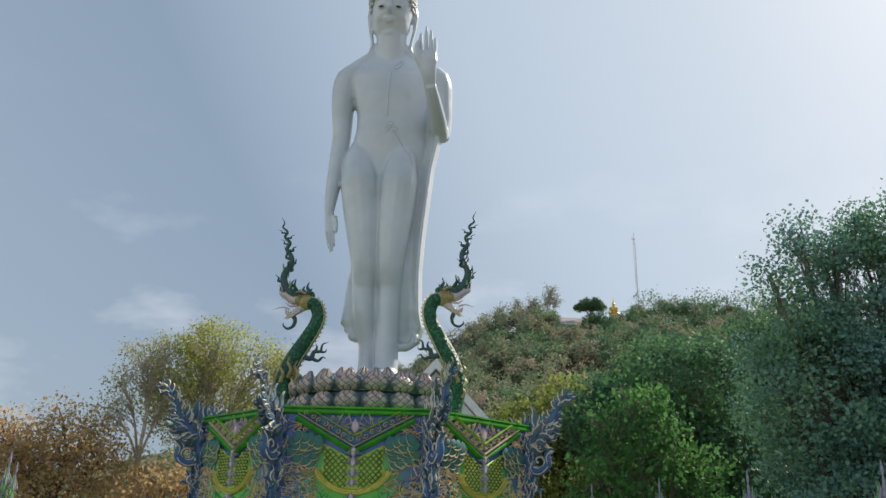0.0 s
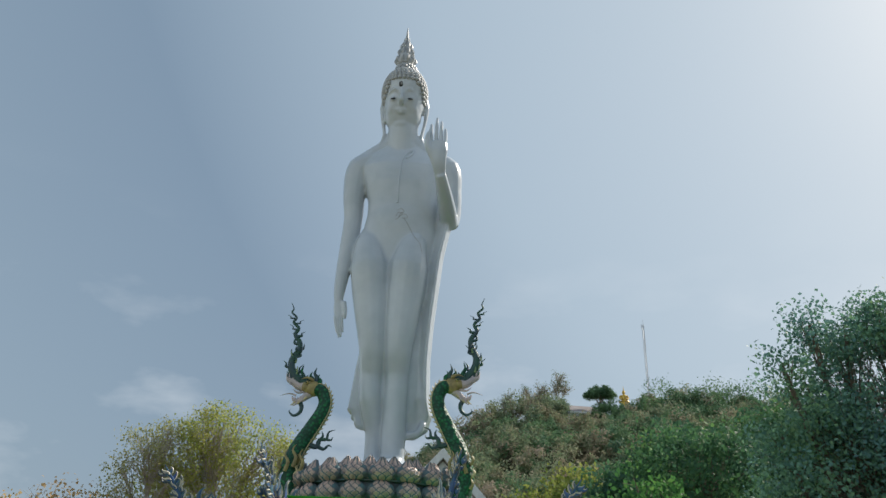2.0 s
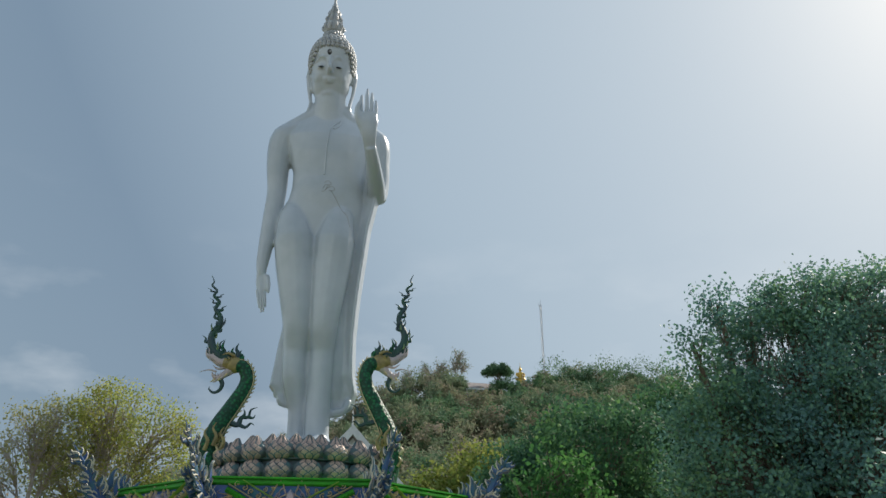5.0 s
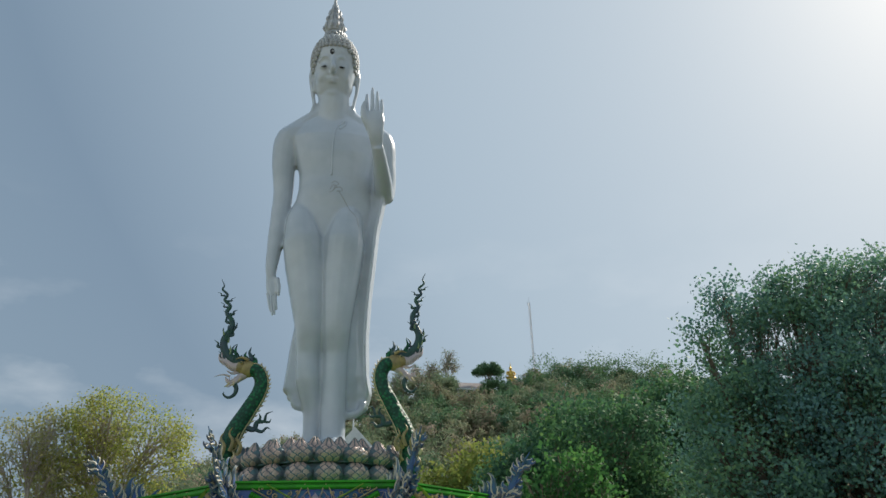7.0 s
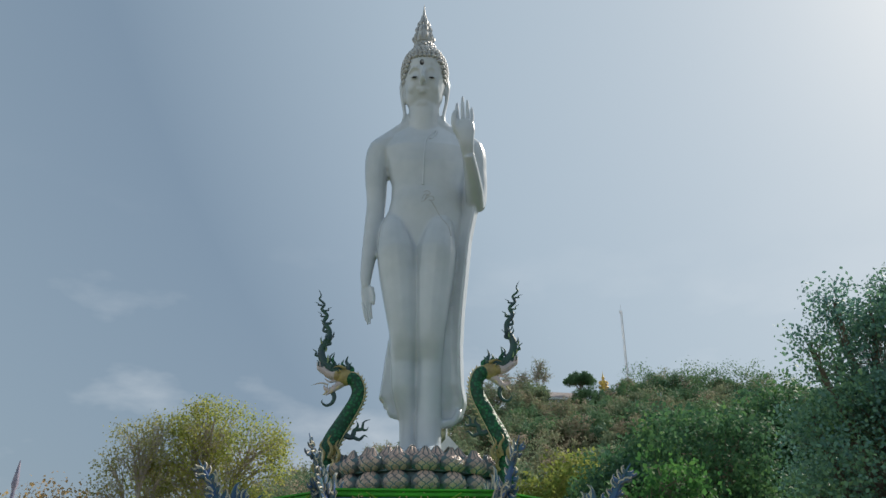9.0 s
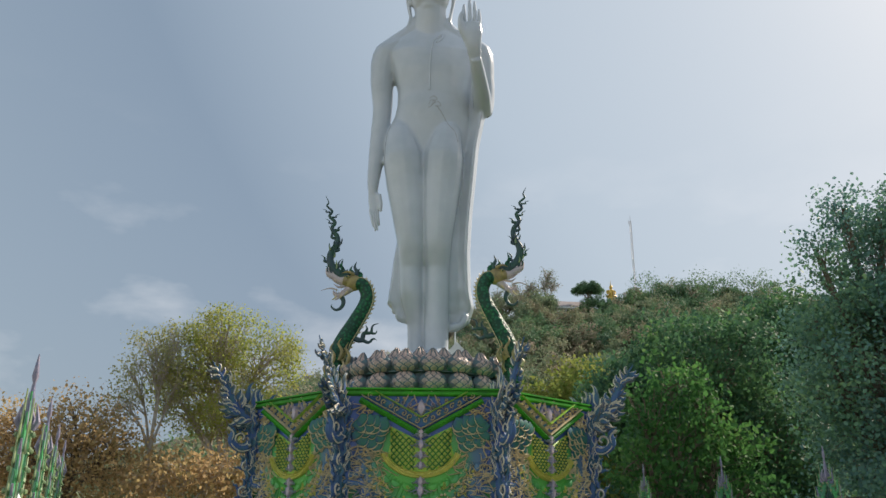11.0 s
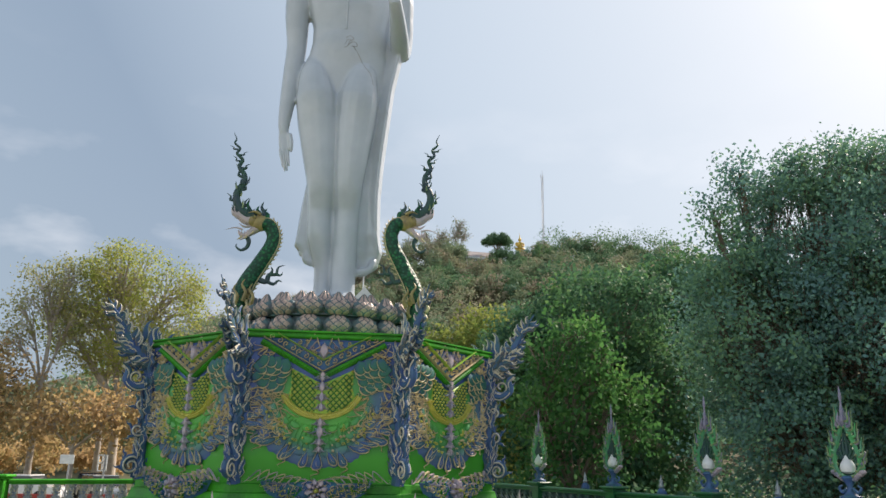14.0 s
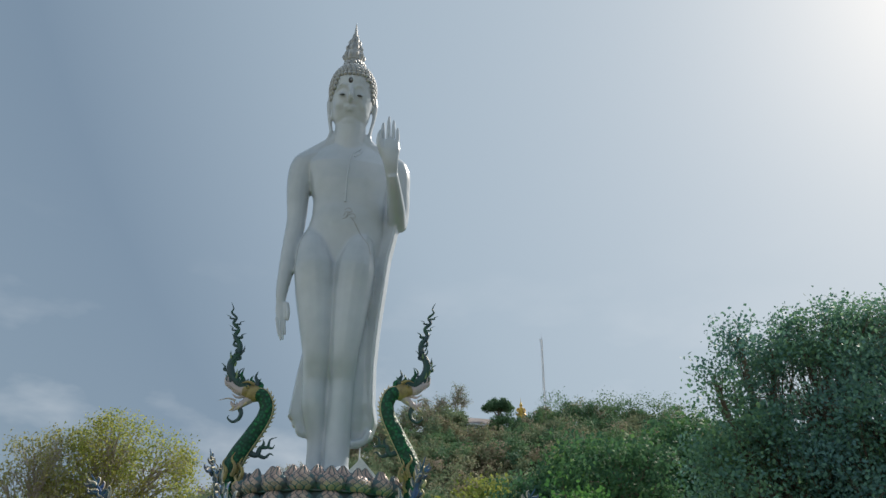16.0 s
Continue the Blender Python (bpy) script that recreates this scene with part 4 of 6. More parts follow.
def build_pedestal():
    ped = thing("pedestal", "octagonal green and blue pedestal covered in sculpted gold-edged relief", "pedestal")
    part("stepped_plinth", octagon([(3.86, 0.0), (3.86, 0.34), (3.84, 0.36), (3.72, 0.44), (3.70, 0.46), (3.70, 0.54), (3.64, 0.56), (3.62, 0.62), (3.56, 0.63), (3.52, 0.72), (3.50, 0.80), (3.45, 0.82), (3.44, 0.95), (APO, 0.97)]), M_GREEN, ped, "bright green stepped plinth")
    part("body", octagon([(APO, 0.97), (APO, 3.45)]), M_BODY, ped)
    part("cornice", octagon([(APO, 3.45), (3.43, 3.46), (3.45, 3.48), (3.45, 3.52), (3.41, 3.53), (3.41, 3.55), (3.46, 3.56), (3.46, 3.59), (3.40, 3.60), (0.5, 3.60)]), M_GREEN, ped, "green moulded cornice")
    panels, corner, foot, lobe = panel_meshes(), corner_meshes(), foot_ornament(), scallop_mesh()
    for k in range(8):
        turn = Matrix.Rotation(radians(45 * k), 4, "Z")
        for sx in (-1, 1):
            for row in range(4):
                for q in range((4, 4, 4, 3)[row]):
                    o = part("scallop", lobe, None, ped)
                    o.matrix_basis = turn @ Matrix.Translation((sx * (0.66 + 0.125 * q + 0.035 * row + 0.02 * math.sin(5 * row + 3 * q)), -0.014 * (3 - row), 2.94 - 0.115 * row + 0.06 * q - 0.012 * q * q)) @ Matrix.Rotation(sx * radians(14 + 9 * q + 16 * math.sin(7 * row + 11 * q + k)), 4, "Y") @ Matrix.Diagonal((1.05 + 0.3 * math.sin(3 * row + 5 * q + 2 * k), 1, 1.05 + 0.3 * math.cos(4 * row + 7 * q + k), 1))
        for nm, me in panels:
            o = part(nm, me, None, ped)
            o.matrix_basis = pose(0, 0, 0, 0, 0, 45 * k)
            if nm == "scrollwork":
                tagged(o, "thin gold scrolls and beads", kind="stuff")
            if nm == "garland":
                off = Matrix.Rotation(radians(45 * k), 4, "Z") @ Vector((0, -0.13, 0))
                o.location = off
        a = radians(22.5 + 45 * k)
        rc = APO / math.cos(OCT)
        for nm, me in corner:
            o = part(nm, me, None, ped, "blue and silver flame scrollwork" if k == 0 else "")
            o.matrix_basis = pose(rc * math.cos(a), rc * math.sin(a), 0, 0, 0, math.degrees(a))
        o = part("serpent_foot", foot, None, ped)
        rb = 3.86 / math.cos(OCT)
        o.matrix_basis = pose((rb - 0.02) * math.cos(a), (rb - 0.02) * math.sin(a), 0, 0, 0, math.degrees(a))


build_pedestal()


# ---- lotus ----
def petal_mesh(up):
    """A bulging bud-like petal wrapped in overlapping scales."""
    g = Mesh()
    h = 0.40 if up else 0.44
    W, B = 0.285, 0.24

    def S(u, v, lift=0.0):
        """A point of the bud: u across from -1 to 1, v up from 0 to 1."""
        t = 0.10 + 0.90 * v
        wid = W * (math.sin(math.pi * t ** 0.85) ** 0.55 if 0 < t < 1 else 0.0)
        if up and v > 0.72:
            wid = W * max(0.0, (1 - v) / 0.28) ** 0.8 * math.sin(math.pi * 0.748 ** 0.85) ** 0.55
        a = u * 1.35
        z = h * v + (0.10 * max(0, v - 0.8) / 0.2 if up else 0.0)
        return Vector((math.sin(a) * (wid + lift * 0.6), -(B * (wid / W) * math.cos(a) + lift + 0.02), z))

    g.loft([[S(u, v) for u in (-1, -0.75, -0.5, -0.25, 0, 0.25, 0.5, 0.75, 1)] for v in (0, 0.08, 0.2, 0.35, 0.5, 0.62, 0.72, 0.82, 0.92, 1.0)], 0, caps=False, closed=False)
    rows = ((0.56, 0.44, 3, 0.25), (0.40, 0.34, 4, 0.24), (0.24, 0.34, 3, 0.24), (0.08, 0.32, 4, 0.23), (-0.04, 0.28, 3, 0.23))
    for r, (v0, hv, cnt, wu) in enumerate(rows):
        for k in range(cnt):
            uc = (k - (cnt - 1) / 2) * 0.5
            ring = []
            for i in range(6):
                t = i / 5
                ww = wu * math.sqrt(max(0.0, 1 - (max(0.0, t - 0.35) / 0.65) ** 2)) if t < 1 else 0.01
                v = min(0.985, max(0.0, v0 + hv * t))
                ring.append([S(uc * (1 - 0.25 * max(0, v - 0.5)) + ww * q, v, 0.012 + 0.006 * r + 0.035 * t * (1 - q * q * 0.9)) for q in (-1, -0.5, 0, 0.5, 1)])
            g.loft(ring, 1 if abs(uc) < 0.6 else 0, caps=False, closed=False)
            rim = [q[0] for q in ring] + [q[-1] for q in reversed(ring[:-1])]
            g.tube(rim, 0.015, 4, 0)
    return g.data("petal", [M_PETALB, M_COPPER])


def build_lotus():
    lot = thing("lotus_base", "round lotus base with two rings of copper and slate-blue petals", "lotus base")
    core = Mesh()
    core.lathe([(1.62, 3.60), (1.70, 3.66), (1.70, 4.17), (1.80, 4.19), (1.80, 4.22), (1.68, 4.24), (1.62, 4.5), (1.5, 4.62), (0.3, 4.64)], 40, 0)
    part("core", core, M_PETALB, lot)
    up, low = petal_mesh(True), petal_mesh(False)
    n = 20
    for k in range(n):
        a = 2 * math.pi * (k + 0.35) / n
        for me, z, r, off in ((up, 4.19, 1.68, 0.0), (low, 3.78, 1.72, 0.0), (up, 4.24, 1.52, 0.5)):
            b = a + off * 2 * math.pi / n
            o = part("petal", me, None, lot)
            o.matrix_basis = pose(r * math.sin(b), -r * math.cos(b), z, 0, 0, math.degrees(b))


build_lotus()


# ---- the great statue ----
def build_statue():
    g = Mesh()

    def ring(z, x0, x1, y0, y1, n=28, p=2.3):
        cx, cy, rx, ry = (x0 + x1) / 2, (y0 + y1) / 2, (x1 - x0) / 2, (y1 - y0) / 2
        res = []
        for k in range(n):
            a = 2 * math.pi * k / n
            c, s = math.cos(a), math.sin(a)
            res.append(Vector((cx + rx * math.copysign(abs(c) ** (2 / p), c), cy + ry * math.copysign(abs(s) ** (2 / p), s), z)))
        return res

    # trunk with the robe drawn over it
    g.loft([ring(*r) for r in (
        (5.72, -0.42, 0.72, 0.14, 0.48), (6.1, -0.56, 0.80, 0.06, 0.52), (6.8, -0.58, 0.82, 0.0, 0.50), (7.9, -0.62, 0.84, -0.12, 0.48), (8.7, -0.74, 0.92, -0.26, 0.48),
        (9.4, -0.92, 0.98, -0.38, 0.50), (9.95, -1.02, 1.06, -0.48, 0.52), (10.4, -0.88, 1.06, -0.54, 0.48), (10.8, -0.79, 1.04, -0.58, 0.44), (11.2, -0.72, 1.0, -0.58, 0.42),
        (11.6, -0.72, 1.02, -0.60, 0.42), (12.1, -0.84, 1.12, -0.66, 0.44), (12.65, -0.98, 1.16, -0.62, 0.44), (13.02, -0.90, 1.06, -0.46, 0.38), (13.32, -0.54, 0.72, -0.34, 0.28), (13.55, -0.30, 0.48, -0.28, 0.24))])
    g.tube(smooth_path([(0.09, 0.04, 12.8), (0.08, -0.04, 13.35), (0.06, -0.14, 13.75), (0.05, -0.18, 14.15)], 3), [0.40, 0.40, 0.40, 0.41, 0.41, 0.41, 0.42, 0.43, 0.44, 0.44], 20)
    # chest and belly
    g.ball((0.10, -0.30, 12.35), (0.86, 0.36, 0.62), 0, 18, 10)
    g.ball((0.12, -0.36, 11.05), (0.70, 0.26, 0.75), 0, 18, 10)
    g.tube([(0.1, -0.30, 11.2), (0.06, -0.36, 10.5), (0.0, -0.36, 9.95)], [0.62, 0.40, 0.10], 18, 0, 0.5, (0, 1, 0))
    for sx in (-1, 1):
        g.tube(smooth_path([(0.08 + sx * 0.18, -0.08, 13.74), (0.09 + sx * 0.54, 0.0, 13.36), (0.09 + sx * 1.12, 0.02, 12.80)], 4), [lerp([0.22, 0.27, 0.34], i / 8) for i in range(9)], 12)
    # shoulders and arms
    g.tube(smooth_path([(-0.55, 0, 12.98), (-1.02, 0, 12.72), (-1.13, 0.0, 12.05), (-1.10, 0.02, 11.2), (-1.14, 0.0, 10.5), (-1.20, -0.06, 9.8), (-1.26, -0.12, 9.1), (-1.26, -0.14, 8.75)], 4),
           [lerp([0.34, 0.38, 0.31, 0.25, 0.235, 0.20, 0.15, 0.11], i / 28) for i in range(29)], 14)
    g.tube(smooth_path([(-1.26, -0.13, 9.1), (-1.25, -0.16, 8.6), (-1.22, -0.18, 8.25)], 4), [lerp([0.115, 0.125, 0.10], i / 8) for i in range(9)], 12, 0, 0.6, (0, 1, 0))
    fingers = Mesh()
    for k, (dx, l) in enumerate(((-0.085, 0.42), (-0.03, 0.52), (0.03, 0.50), (0.08, 0.38))):
        fingers.tube(smooth_path([(-1.22 + dx, -0.18, 8.35), (-1.20 + dx * 0.9, -0.21, 8.18), (-1.15 + dx * 0.8, -0.2, 8.32 - l)], 3), [0.042, 0.042, 0.04, 0.038, 0.036, 0.032, 0.02], 7)
    g.tube(smooth_path([(-1.12, -0.2, 8.75), (-1.06, -0.26, 8.5), (-1.06, -0.26, 8.25)], 3), [0.07, 0.065, 0.06, 0.058, 0.055, 0.05, 0.035], 7)
    g.tube(smooth_path([(0.75, 0, 12.98), (1.24, 0, 12.76), (1.36, 0.02, 12.1), (1.40, 0.04, 11.5), (1.38, -0.02, 11.08)], 4), [lerp([0.34, 0.39, 0.31, 0.27, 0.24], i / 16) for i in range(17)], 14)
    g.tube(smooth_path([(1.38, -0.02, 11.08), (1.30, -0.5, 11.28), (1.20, -1.0, 11.55), (1.10, -1.38, 11.82)], 4), [lerp([0.24, 0.235, 0.19, 0.15], i / 12) for i in range(13)], 12)
    # the raised hand
    g.tube(smooth_path([(1.10, -1.36, 11.78), (1.06, -1.48, 12.05), (1.02, -1.52, 12.4), (1.02, -1.50, 12.72)], 4), [lerp([0.15, 0.19, 0.26, 0.23], i / 12) for i in range(13)], 12, 0, 0.45, (0, 1, 0))
    for k, (x, l, dz) in enumerate(((0.85, 0.62, 0), (0.97, 0.80, 0.03), (1.08, 0.72, 0.0), (1.18, 0.56, -0.07))):
        fingers.tube(smooth_path([(x, -1.5, 12.6 + dz), (x + (x - 1.02) * 0.12, -1.5, 12.6 + dz + l * 0.5), (x + (x - 1.02) * 0.1, -1.44, 12.66 + dz + l)], 3), [0.056, 0.056, 0.053, 0.05, 0.047, 0.04, 0.024], 8)
    g.tube(smooth_path([(0.90, -1.5, 12.22), (0.76, -1.58, 12.55), (0.76, -1.6, 12.8), (0.80, -1.58, 13.0)], 3), [0.09, 0.085, 0.08, 0.075, 0.07, 0.066, 0.062, 0.056, 0.05, 0.035], 8)
    # legs under the cloth, ankles, feet
    for x0, x1, x2, y, yb, rb in ((-0.48, -0.32, -0.20, -0.20, 0.06, 0.20), (0.42, 0.30, 0.27, -0.26, -0.12, 0.275)):
        g.tube(smooth_path([(x0, y, 9.9), (x0 * 0.92, y, 9.0), (x1, y - 0.03, 7.62), (x1, y + 0.08, 6.9), (x1 * 0.95, y + 0.10, 6.3), (x2, yb, 5.6), (x2, yb + 0.04, 5.0), (x2, yb + 0.04, 4.72)], 4),
               [lerp([0.40, 0.50, 0.355, 0.285, 0.28, rb + 0.01, rb, rb + 0.09], i / 28) for i in range(29)], 16)
        g.ball((x1 + 0.04, y - 0.25, 7.55), (0.16, 0.12, 0.20), 0, 12, 8)
        g.tube(smooth_path([(x0 * 1.35, 0.0, 11.0), (x0 * 1.25, y - 0.0, 10.35), (x0 * 1.08, y - 0.07, 9.65), (x0 * 0.94, y, 9.0)], 4), [lerp([0.10, 0.36, 0.50, 0.49], i / 12) for i in range(13)], 16)
        g.tube([(x2, yb + 0.2, 4.72), (x2 - 0.01, yb - 0.15, 4.78), (x2 - 0.02, yb - 0.5, 4.68), (x2 - 0.03, yb - 0.75, 4.65)], [rb + 0.02, rb + 0.05, rb + 0.03, 0.12], 12, 0, 0.6, (0, 0, 1))
        for k in range(5):
            g.ball((x2 - 0.18 + 0.085 * k, yb - 0.74 - 0.03 * (k in (1, 2)), 4.68), (0.05, 0.11, 0.06), 0, 8, 5)
    g.tube(smooth_path([(0.62, 0.04, 9.2), (0.64, 0.07, 8.0), (0.62, 0.1, 6.9), (0.62, 0.14, 6.0), (0.56, 0.16, 5.72)], 4), [lerp([0.28, 0.29, 0.29, 0.27, 0.16], i / 16) for i in range(17)], 14)
    # robe: the flaring hem on one side, the hanging fold on the other
    hem = [(-0.62, 8.15), (-0.77, 7.2), (-0.84, 6.6), (-0.90, 6.14), (-0.70, 5.92)]
    g.loft([[Vector((x, y, z)) for x, y in ((hx, 0.30), (hx + 0.05, 0.05), (hx + 0.3, 0.02), (0.1, 0.1), (0.1, 0.5), (hx + 0.1, 0.5))] for hx, z in hem])
    g.tube(smooth_path([(-0.74, 0.2, 5.98), (-0.60, 0.12, 5.92), (-0.58, 0.12, 5.76), (-0.3, 0.12, 5.72), (0.05, 0.14, 5.78)], 3), [0.1] * 13, 8)
    edge = ((1.16, -0.28, 12.1), (1.27, -0.34, 11.5), (1.31, -0.34, 10.9), (1.23, -0.36, 10.2), (1.11, -0.38, 9.1), (1.01, -0.32, 8.2), (0.95, -0.26, 7.3), (0.96, -0.2, 6.4), (1.03, -0.1, 6.0), (0.92, 0.0, 5.66), (0.66, 0.05, 5.5))
    g.loft([[Vector((x, y, z)) for x, y in ((xa, ya), (xa + 0.035, ya - 0.005), (xa + 0.13, ya + 0.21), (xa + 0.05, 0.42), (xa - 0.5, 0.42), (xa - 0.34, -0.06))] for xa, ya, z in edge])
    rim = smooth_path([(xa + 0.01, ya + 0.02, z) for xa, ya, z in edge[:-2]], 4)
    g.tube(rim, 0.05, 8)
    g.tube(smooth_path([(0.95, -0.05, 5.8), (0.86, -0.1, 5.58), (0.68, -0.1, 5.52), (0.5, -0.08, 5.48), (0.3, 0, 5.55)], 3), [0.08] * 13, 8)
    # head, jaw, ears
    n0 = len(g.v)
    g.ball((0.05, -0.24, 14.74), (0.60, 0.57, 0.90), 0, 24, 16)
    g.ball((0.04, -0.25, 14.31), (0.55, 0.45, 0.57), 0, 20, 12)
    g.ball((0.03, -0.38, 13.95), (0.30, 0.26, 0.20), 0, 16, 10)
    g.ball((0.05, -0.20, 15.05), (0.63, 0.64, 0.72), 0, 20, 12)
    g.ball((0.04, -0.08, 15.75), (0.33, 0.35, 0.32), 0, 16, 10)
    for sx in (-1, 1):
        g.ball((0.03 + sx * 0.23, -0.45, 14.42), (0.26, 0.26, 0.31), 0, 14, 10)
        g.tube(smooth_path([(0.06 + sx * 0.63, -0.08, 14.95), (0.06 + sx * 0.67, -0.10, 14.6), (0.06 + sx * 0.62, -0.16, 14.1), (0.06 + sx * 0.53, -0.18, 13.76), (0.06 + sx * 0.57, -0.2, 13.46)], 4),
               [lerp([0.10, 0.125, 0.085, 0.085, 0.06], i / 16) for i in range(17)], 8, 0, 0.6, (1, 0, 0))
        g.tube(smooth_path([(0.01 + sx * 0.07, -0.80, 14.78), (0.01 + sx * 0.24, -0.79, 14.88), (0.01 + sx * 0.44, -0.62, 14.78)], 4), [0.03] * 9, 6)
        g.ball((0.01 + sx * 0.24, -0.71, 14.62), (0.13, 0.075, 0.07), 0, 10, 6)
    g.tube(smooth_path([(0.01, -0.80, 14.86), (0.01, -0.86, 14.68), (0.01, -0.94, 14.50), (0.01, -0.80, 14.42)], 3), [0.055, 0.055, 0.057, 0.06, 0.065, 0.07, 0.08, 0.095, 0.09, 0.07], 8)
    g.tube(smooth_path([(-0.21, -0.66, 14.32), (-0.08, -0.74, 14.27), (0.01, -0.75, 14.28), (0.10, -0.74, 14.27), (0.23, -0.66, 14.32)], 4), [lerp([0.015, 0.036, 0.034, 0.036, 0.015], i / 16) for i in range(17)], 8)
    g.tube(smooth_path([(-0.14, -0.67, 14.22), (0.01, -0.73, 14.18), (0.16, -0.67, 14.22)], 4), [0.02, 0.03, 0.036, 0.042, 0.044, 0.042, 0.036, 0.03, 0.02], 8)

    def nod(p):
        """The head bows a little; the flame above it stays upright."""
        q = Vector((p[0], p[1] + 0.2, p[2] - 14.0))
        low, a = min(q.z, 1.55), radians(9)
        k = min(1.0, max(0.0, (q.z + 0.25) / 0.3))
        y, z = q.y * math.cos(a) - low * math.sin(a), low * math.cos(a) + q.y * math.sin(a)
        r = Vector((q.x, y, z + q.z - low + 0.05))
        r = q.lerp(r, k)
        return (r.x, r.y - 0.2, r.z + 14.0)

    g.v[n0:] = [nod(p) for p in g.v[n0:]]
    # welded into one skin
    rough_ob = new("statue_form", g.data("statue_form", [M_STATUE]))
    weld = rough_ob.modifiers.new("weld", "REMESH")
    weld.mode, weld.voxel_size, weld.use_smooth_shade = "VOXEL", 0.034, True
    soft = rough_ob.modifiers.new("soft", "SMOOTH")
    soft.factor, soft.iterations = 0.5, 4
    dg = bpy.context.evaluated_depsgraph_get()
    skin = bpy.data.meshes.new_from_object(rough_ob.evaluated_get(dg))
    bpy.data.objects.remove(rough_ob)
    n = len(skin.vertices)
    co = np.empty(n * 3, np.float32)
    skin.vertices.foreach_get("co", co)
    s = Mesh()
    s.v = [tuple(p) for p in co.reshape(-1, 3)]
    s.f = [tuple(p.vertices) for p in skin.polygons]
    s.m = [0] * len(s.f)
    # curls of hair, flame, jewel, eyes, the seams of the robe
    n1 = len(s.v)
    for i in range(14):
        el = radians(-22 + 104 * i / 13)
        cnt = max(6, int(36 * math.cos(el)))
        for k in range(cnt):
            a = 2 * math.pi * (k + 0.5 * (i % 2)) / cnt
            p = Vector((0.05 + 0.655 * math.cos(el) * math.cos(a), -0.20 + 0.66 * math.cos(el) * math.sin(a), 14.98 + 0.80 * math.sin(el)))
            face = p.y < -0.34 and abs((p.x - 0.04) / 0.57) ** 3 + abs((p.z - 14.35) / 0.86) ** 3 < 1
            if not face:
                s.ball(p, 0.06, 1, 7, 5)
    for i in range(5):
        el, cnt = radians(5 + 16 * i), 14 - 2 * i
        for k in range(cnt):
            a = 2 * math.pi * k / cnt
            s.ball((0.04 + 0.34 * math.cos(el) * math.cos(a), -0.08 + 0.35 * math.cos(el) * math.sin(a), 15.76 + 0.32 * math.sin(el)), 0.06, 1, 6, 4)
    s.lathe([(0.16, 15.96), (0.27, 16.06), (0.285, 16.2), (0.22, 16.42), (0.12, 16.7), (0.06, 17.0), (0.035, 17.25), (0.008, 17.5)], 14, 1, (0.0, -0.1, 0))
    for lev, (z, r, l, cnt) in enumerate(((16.05, 0.24, 0.5, 10), (16.32, 0.17, 0.52, 8), (16.6, 0.09, 0.5, 6))):
        for k in range(cnt):
            a = 2 * math.pi * (k + 0.5 * lev) / cnt
            d = Vector((math.cos(a), math.sin(a), 0))
            c = Vector((0.0, -0.1, z))
            s.tube(smooth_path([c + d * r * 0.7, c + d * (r + 0.07) + Vector((0, 0, l * 0.3)), c + d * (r * 0.9) + Vector((0, 0, l * 0.65)), c + d * (r * 0.8) + Vector((0, 0, l))], 3), [0.05, 0.055, 0.052, 0.048, 0.044, 0.038, 0.03, 0.022, 0.014, 0.004], 6, 1)
    s.ball((-0.01, -0.79, 15.02), (0.09, 0.05, 0.115), 2, 10, 6)
    s.ball((-0.01, -0.83, 15.02), (0.03, 0.03, 0.035), 3, 8, 5)
    for sx in (-1, 1):
        s.tube(smooth_path([(0.01 + sx * 0.17, -0.79, 14.585), (0.01 + sx * 0.24, -0.80, 14.57), (0.01 + sx * 0.32, -0.76, 14.58)], 3), [0.008, 0.018, 0.026, 0.03, 0.028, 0.02, 0.010], 6, 2)
    s.v[n1:] = [nod(p) for p in s.v[n1:]]
    s.join(fingers)

    # relief lines laid on the skin
    tree = bvh_of(s)

    def onto(x, z):
        hit = tree.ray_cast(Vector((x, -4, z)), Vector((0, 1, 0)))[0]
        return hit if hit else Vector((x, -0.6, z))

    def line(pts, r, slot):
        ps = [onto(p.x, p.z) for p in smooth_path([(x, 0, z) for x, z in pts], 6)]
        s.tube(ps, r, 5, slot)

    line([(0.35, 13.12), (0.16, 12.8), (0.10, 12.2), (0.09, 11.4)], 0.034, 0)
    line([(0.40, 13.15), (0.36, 12.95), (0.25, 12.8)], 0.03, 0)
    line([(0.28, 10.95), (0.42, 10.72), (0.58, 10.4), (0.72, 10.22), (0.80, 9.95)], 0.008, 3)
    for pts in (((0.08, 10.98), (0.14, 11.1), (0.24, 11.08), (0.16, 10.96)), ((0.10, 11.16), (0.2, 11.22), (0.28, 11.14), (0.2, 11.08)), ((0.2, 11.02), (0.32, 11.06), (0.36, 10.96), (0.24, 10.94)), ((0.06, 10.9), (0.14, 10.94), (0.2, 11.1))):
        line(pts, 0.008, 3)
    line([(-0.2, 5.0), (-0.2, 4.95)], 0.01, 0)
    # the upper body stands a little forward
    c = Vector((0.25, -17.4, 1.45))
    s.v = [tuple(c + (Vector(p) - c) * (1 - 0.012 * min(1.0, max(0.0, (p[2] - 6) / 9)))) for p in s.v]
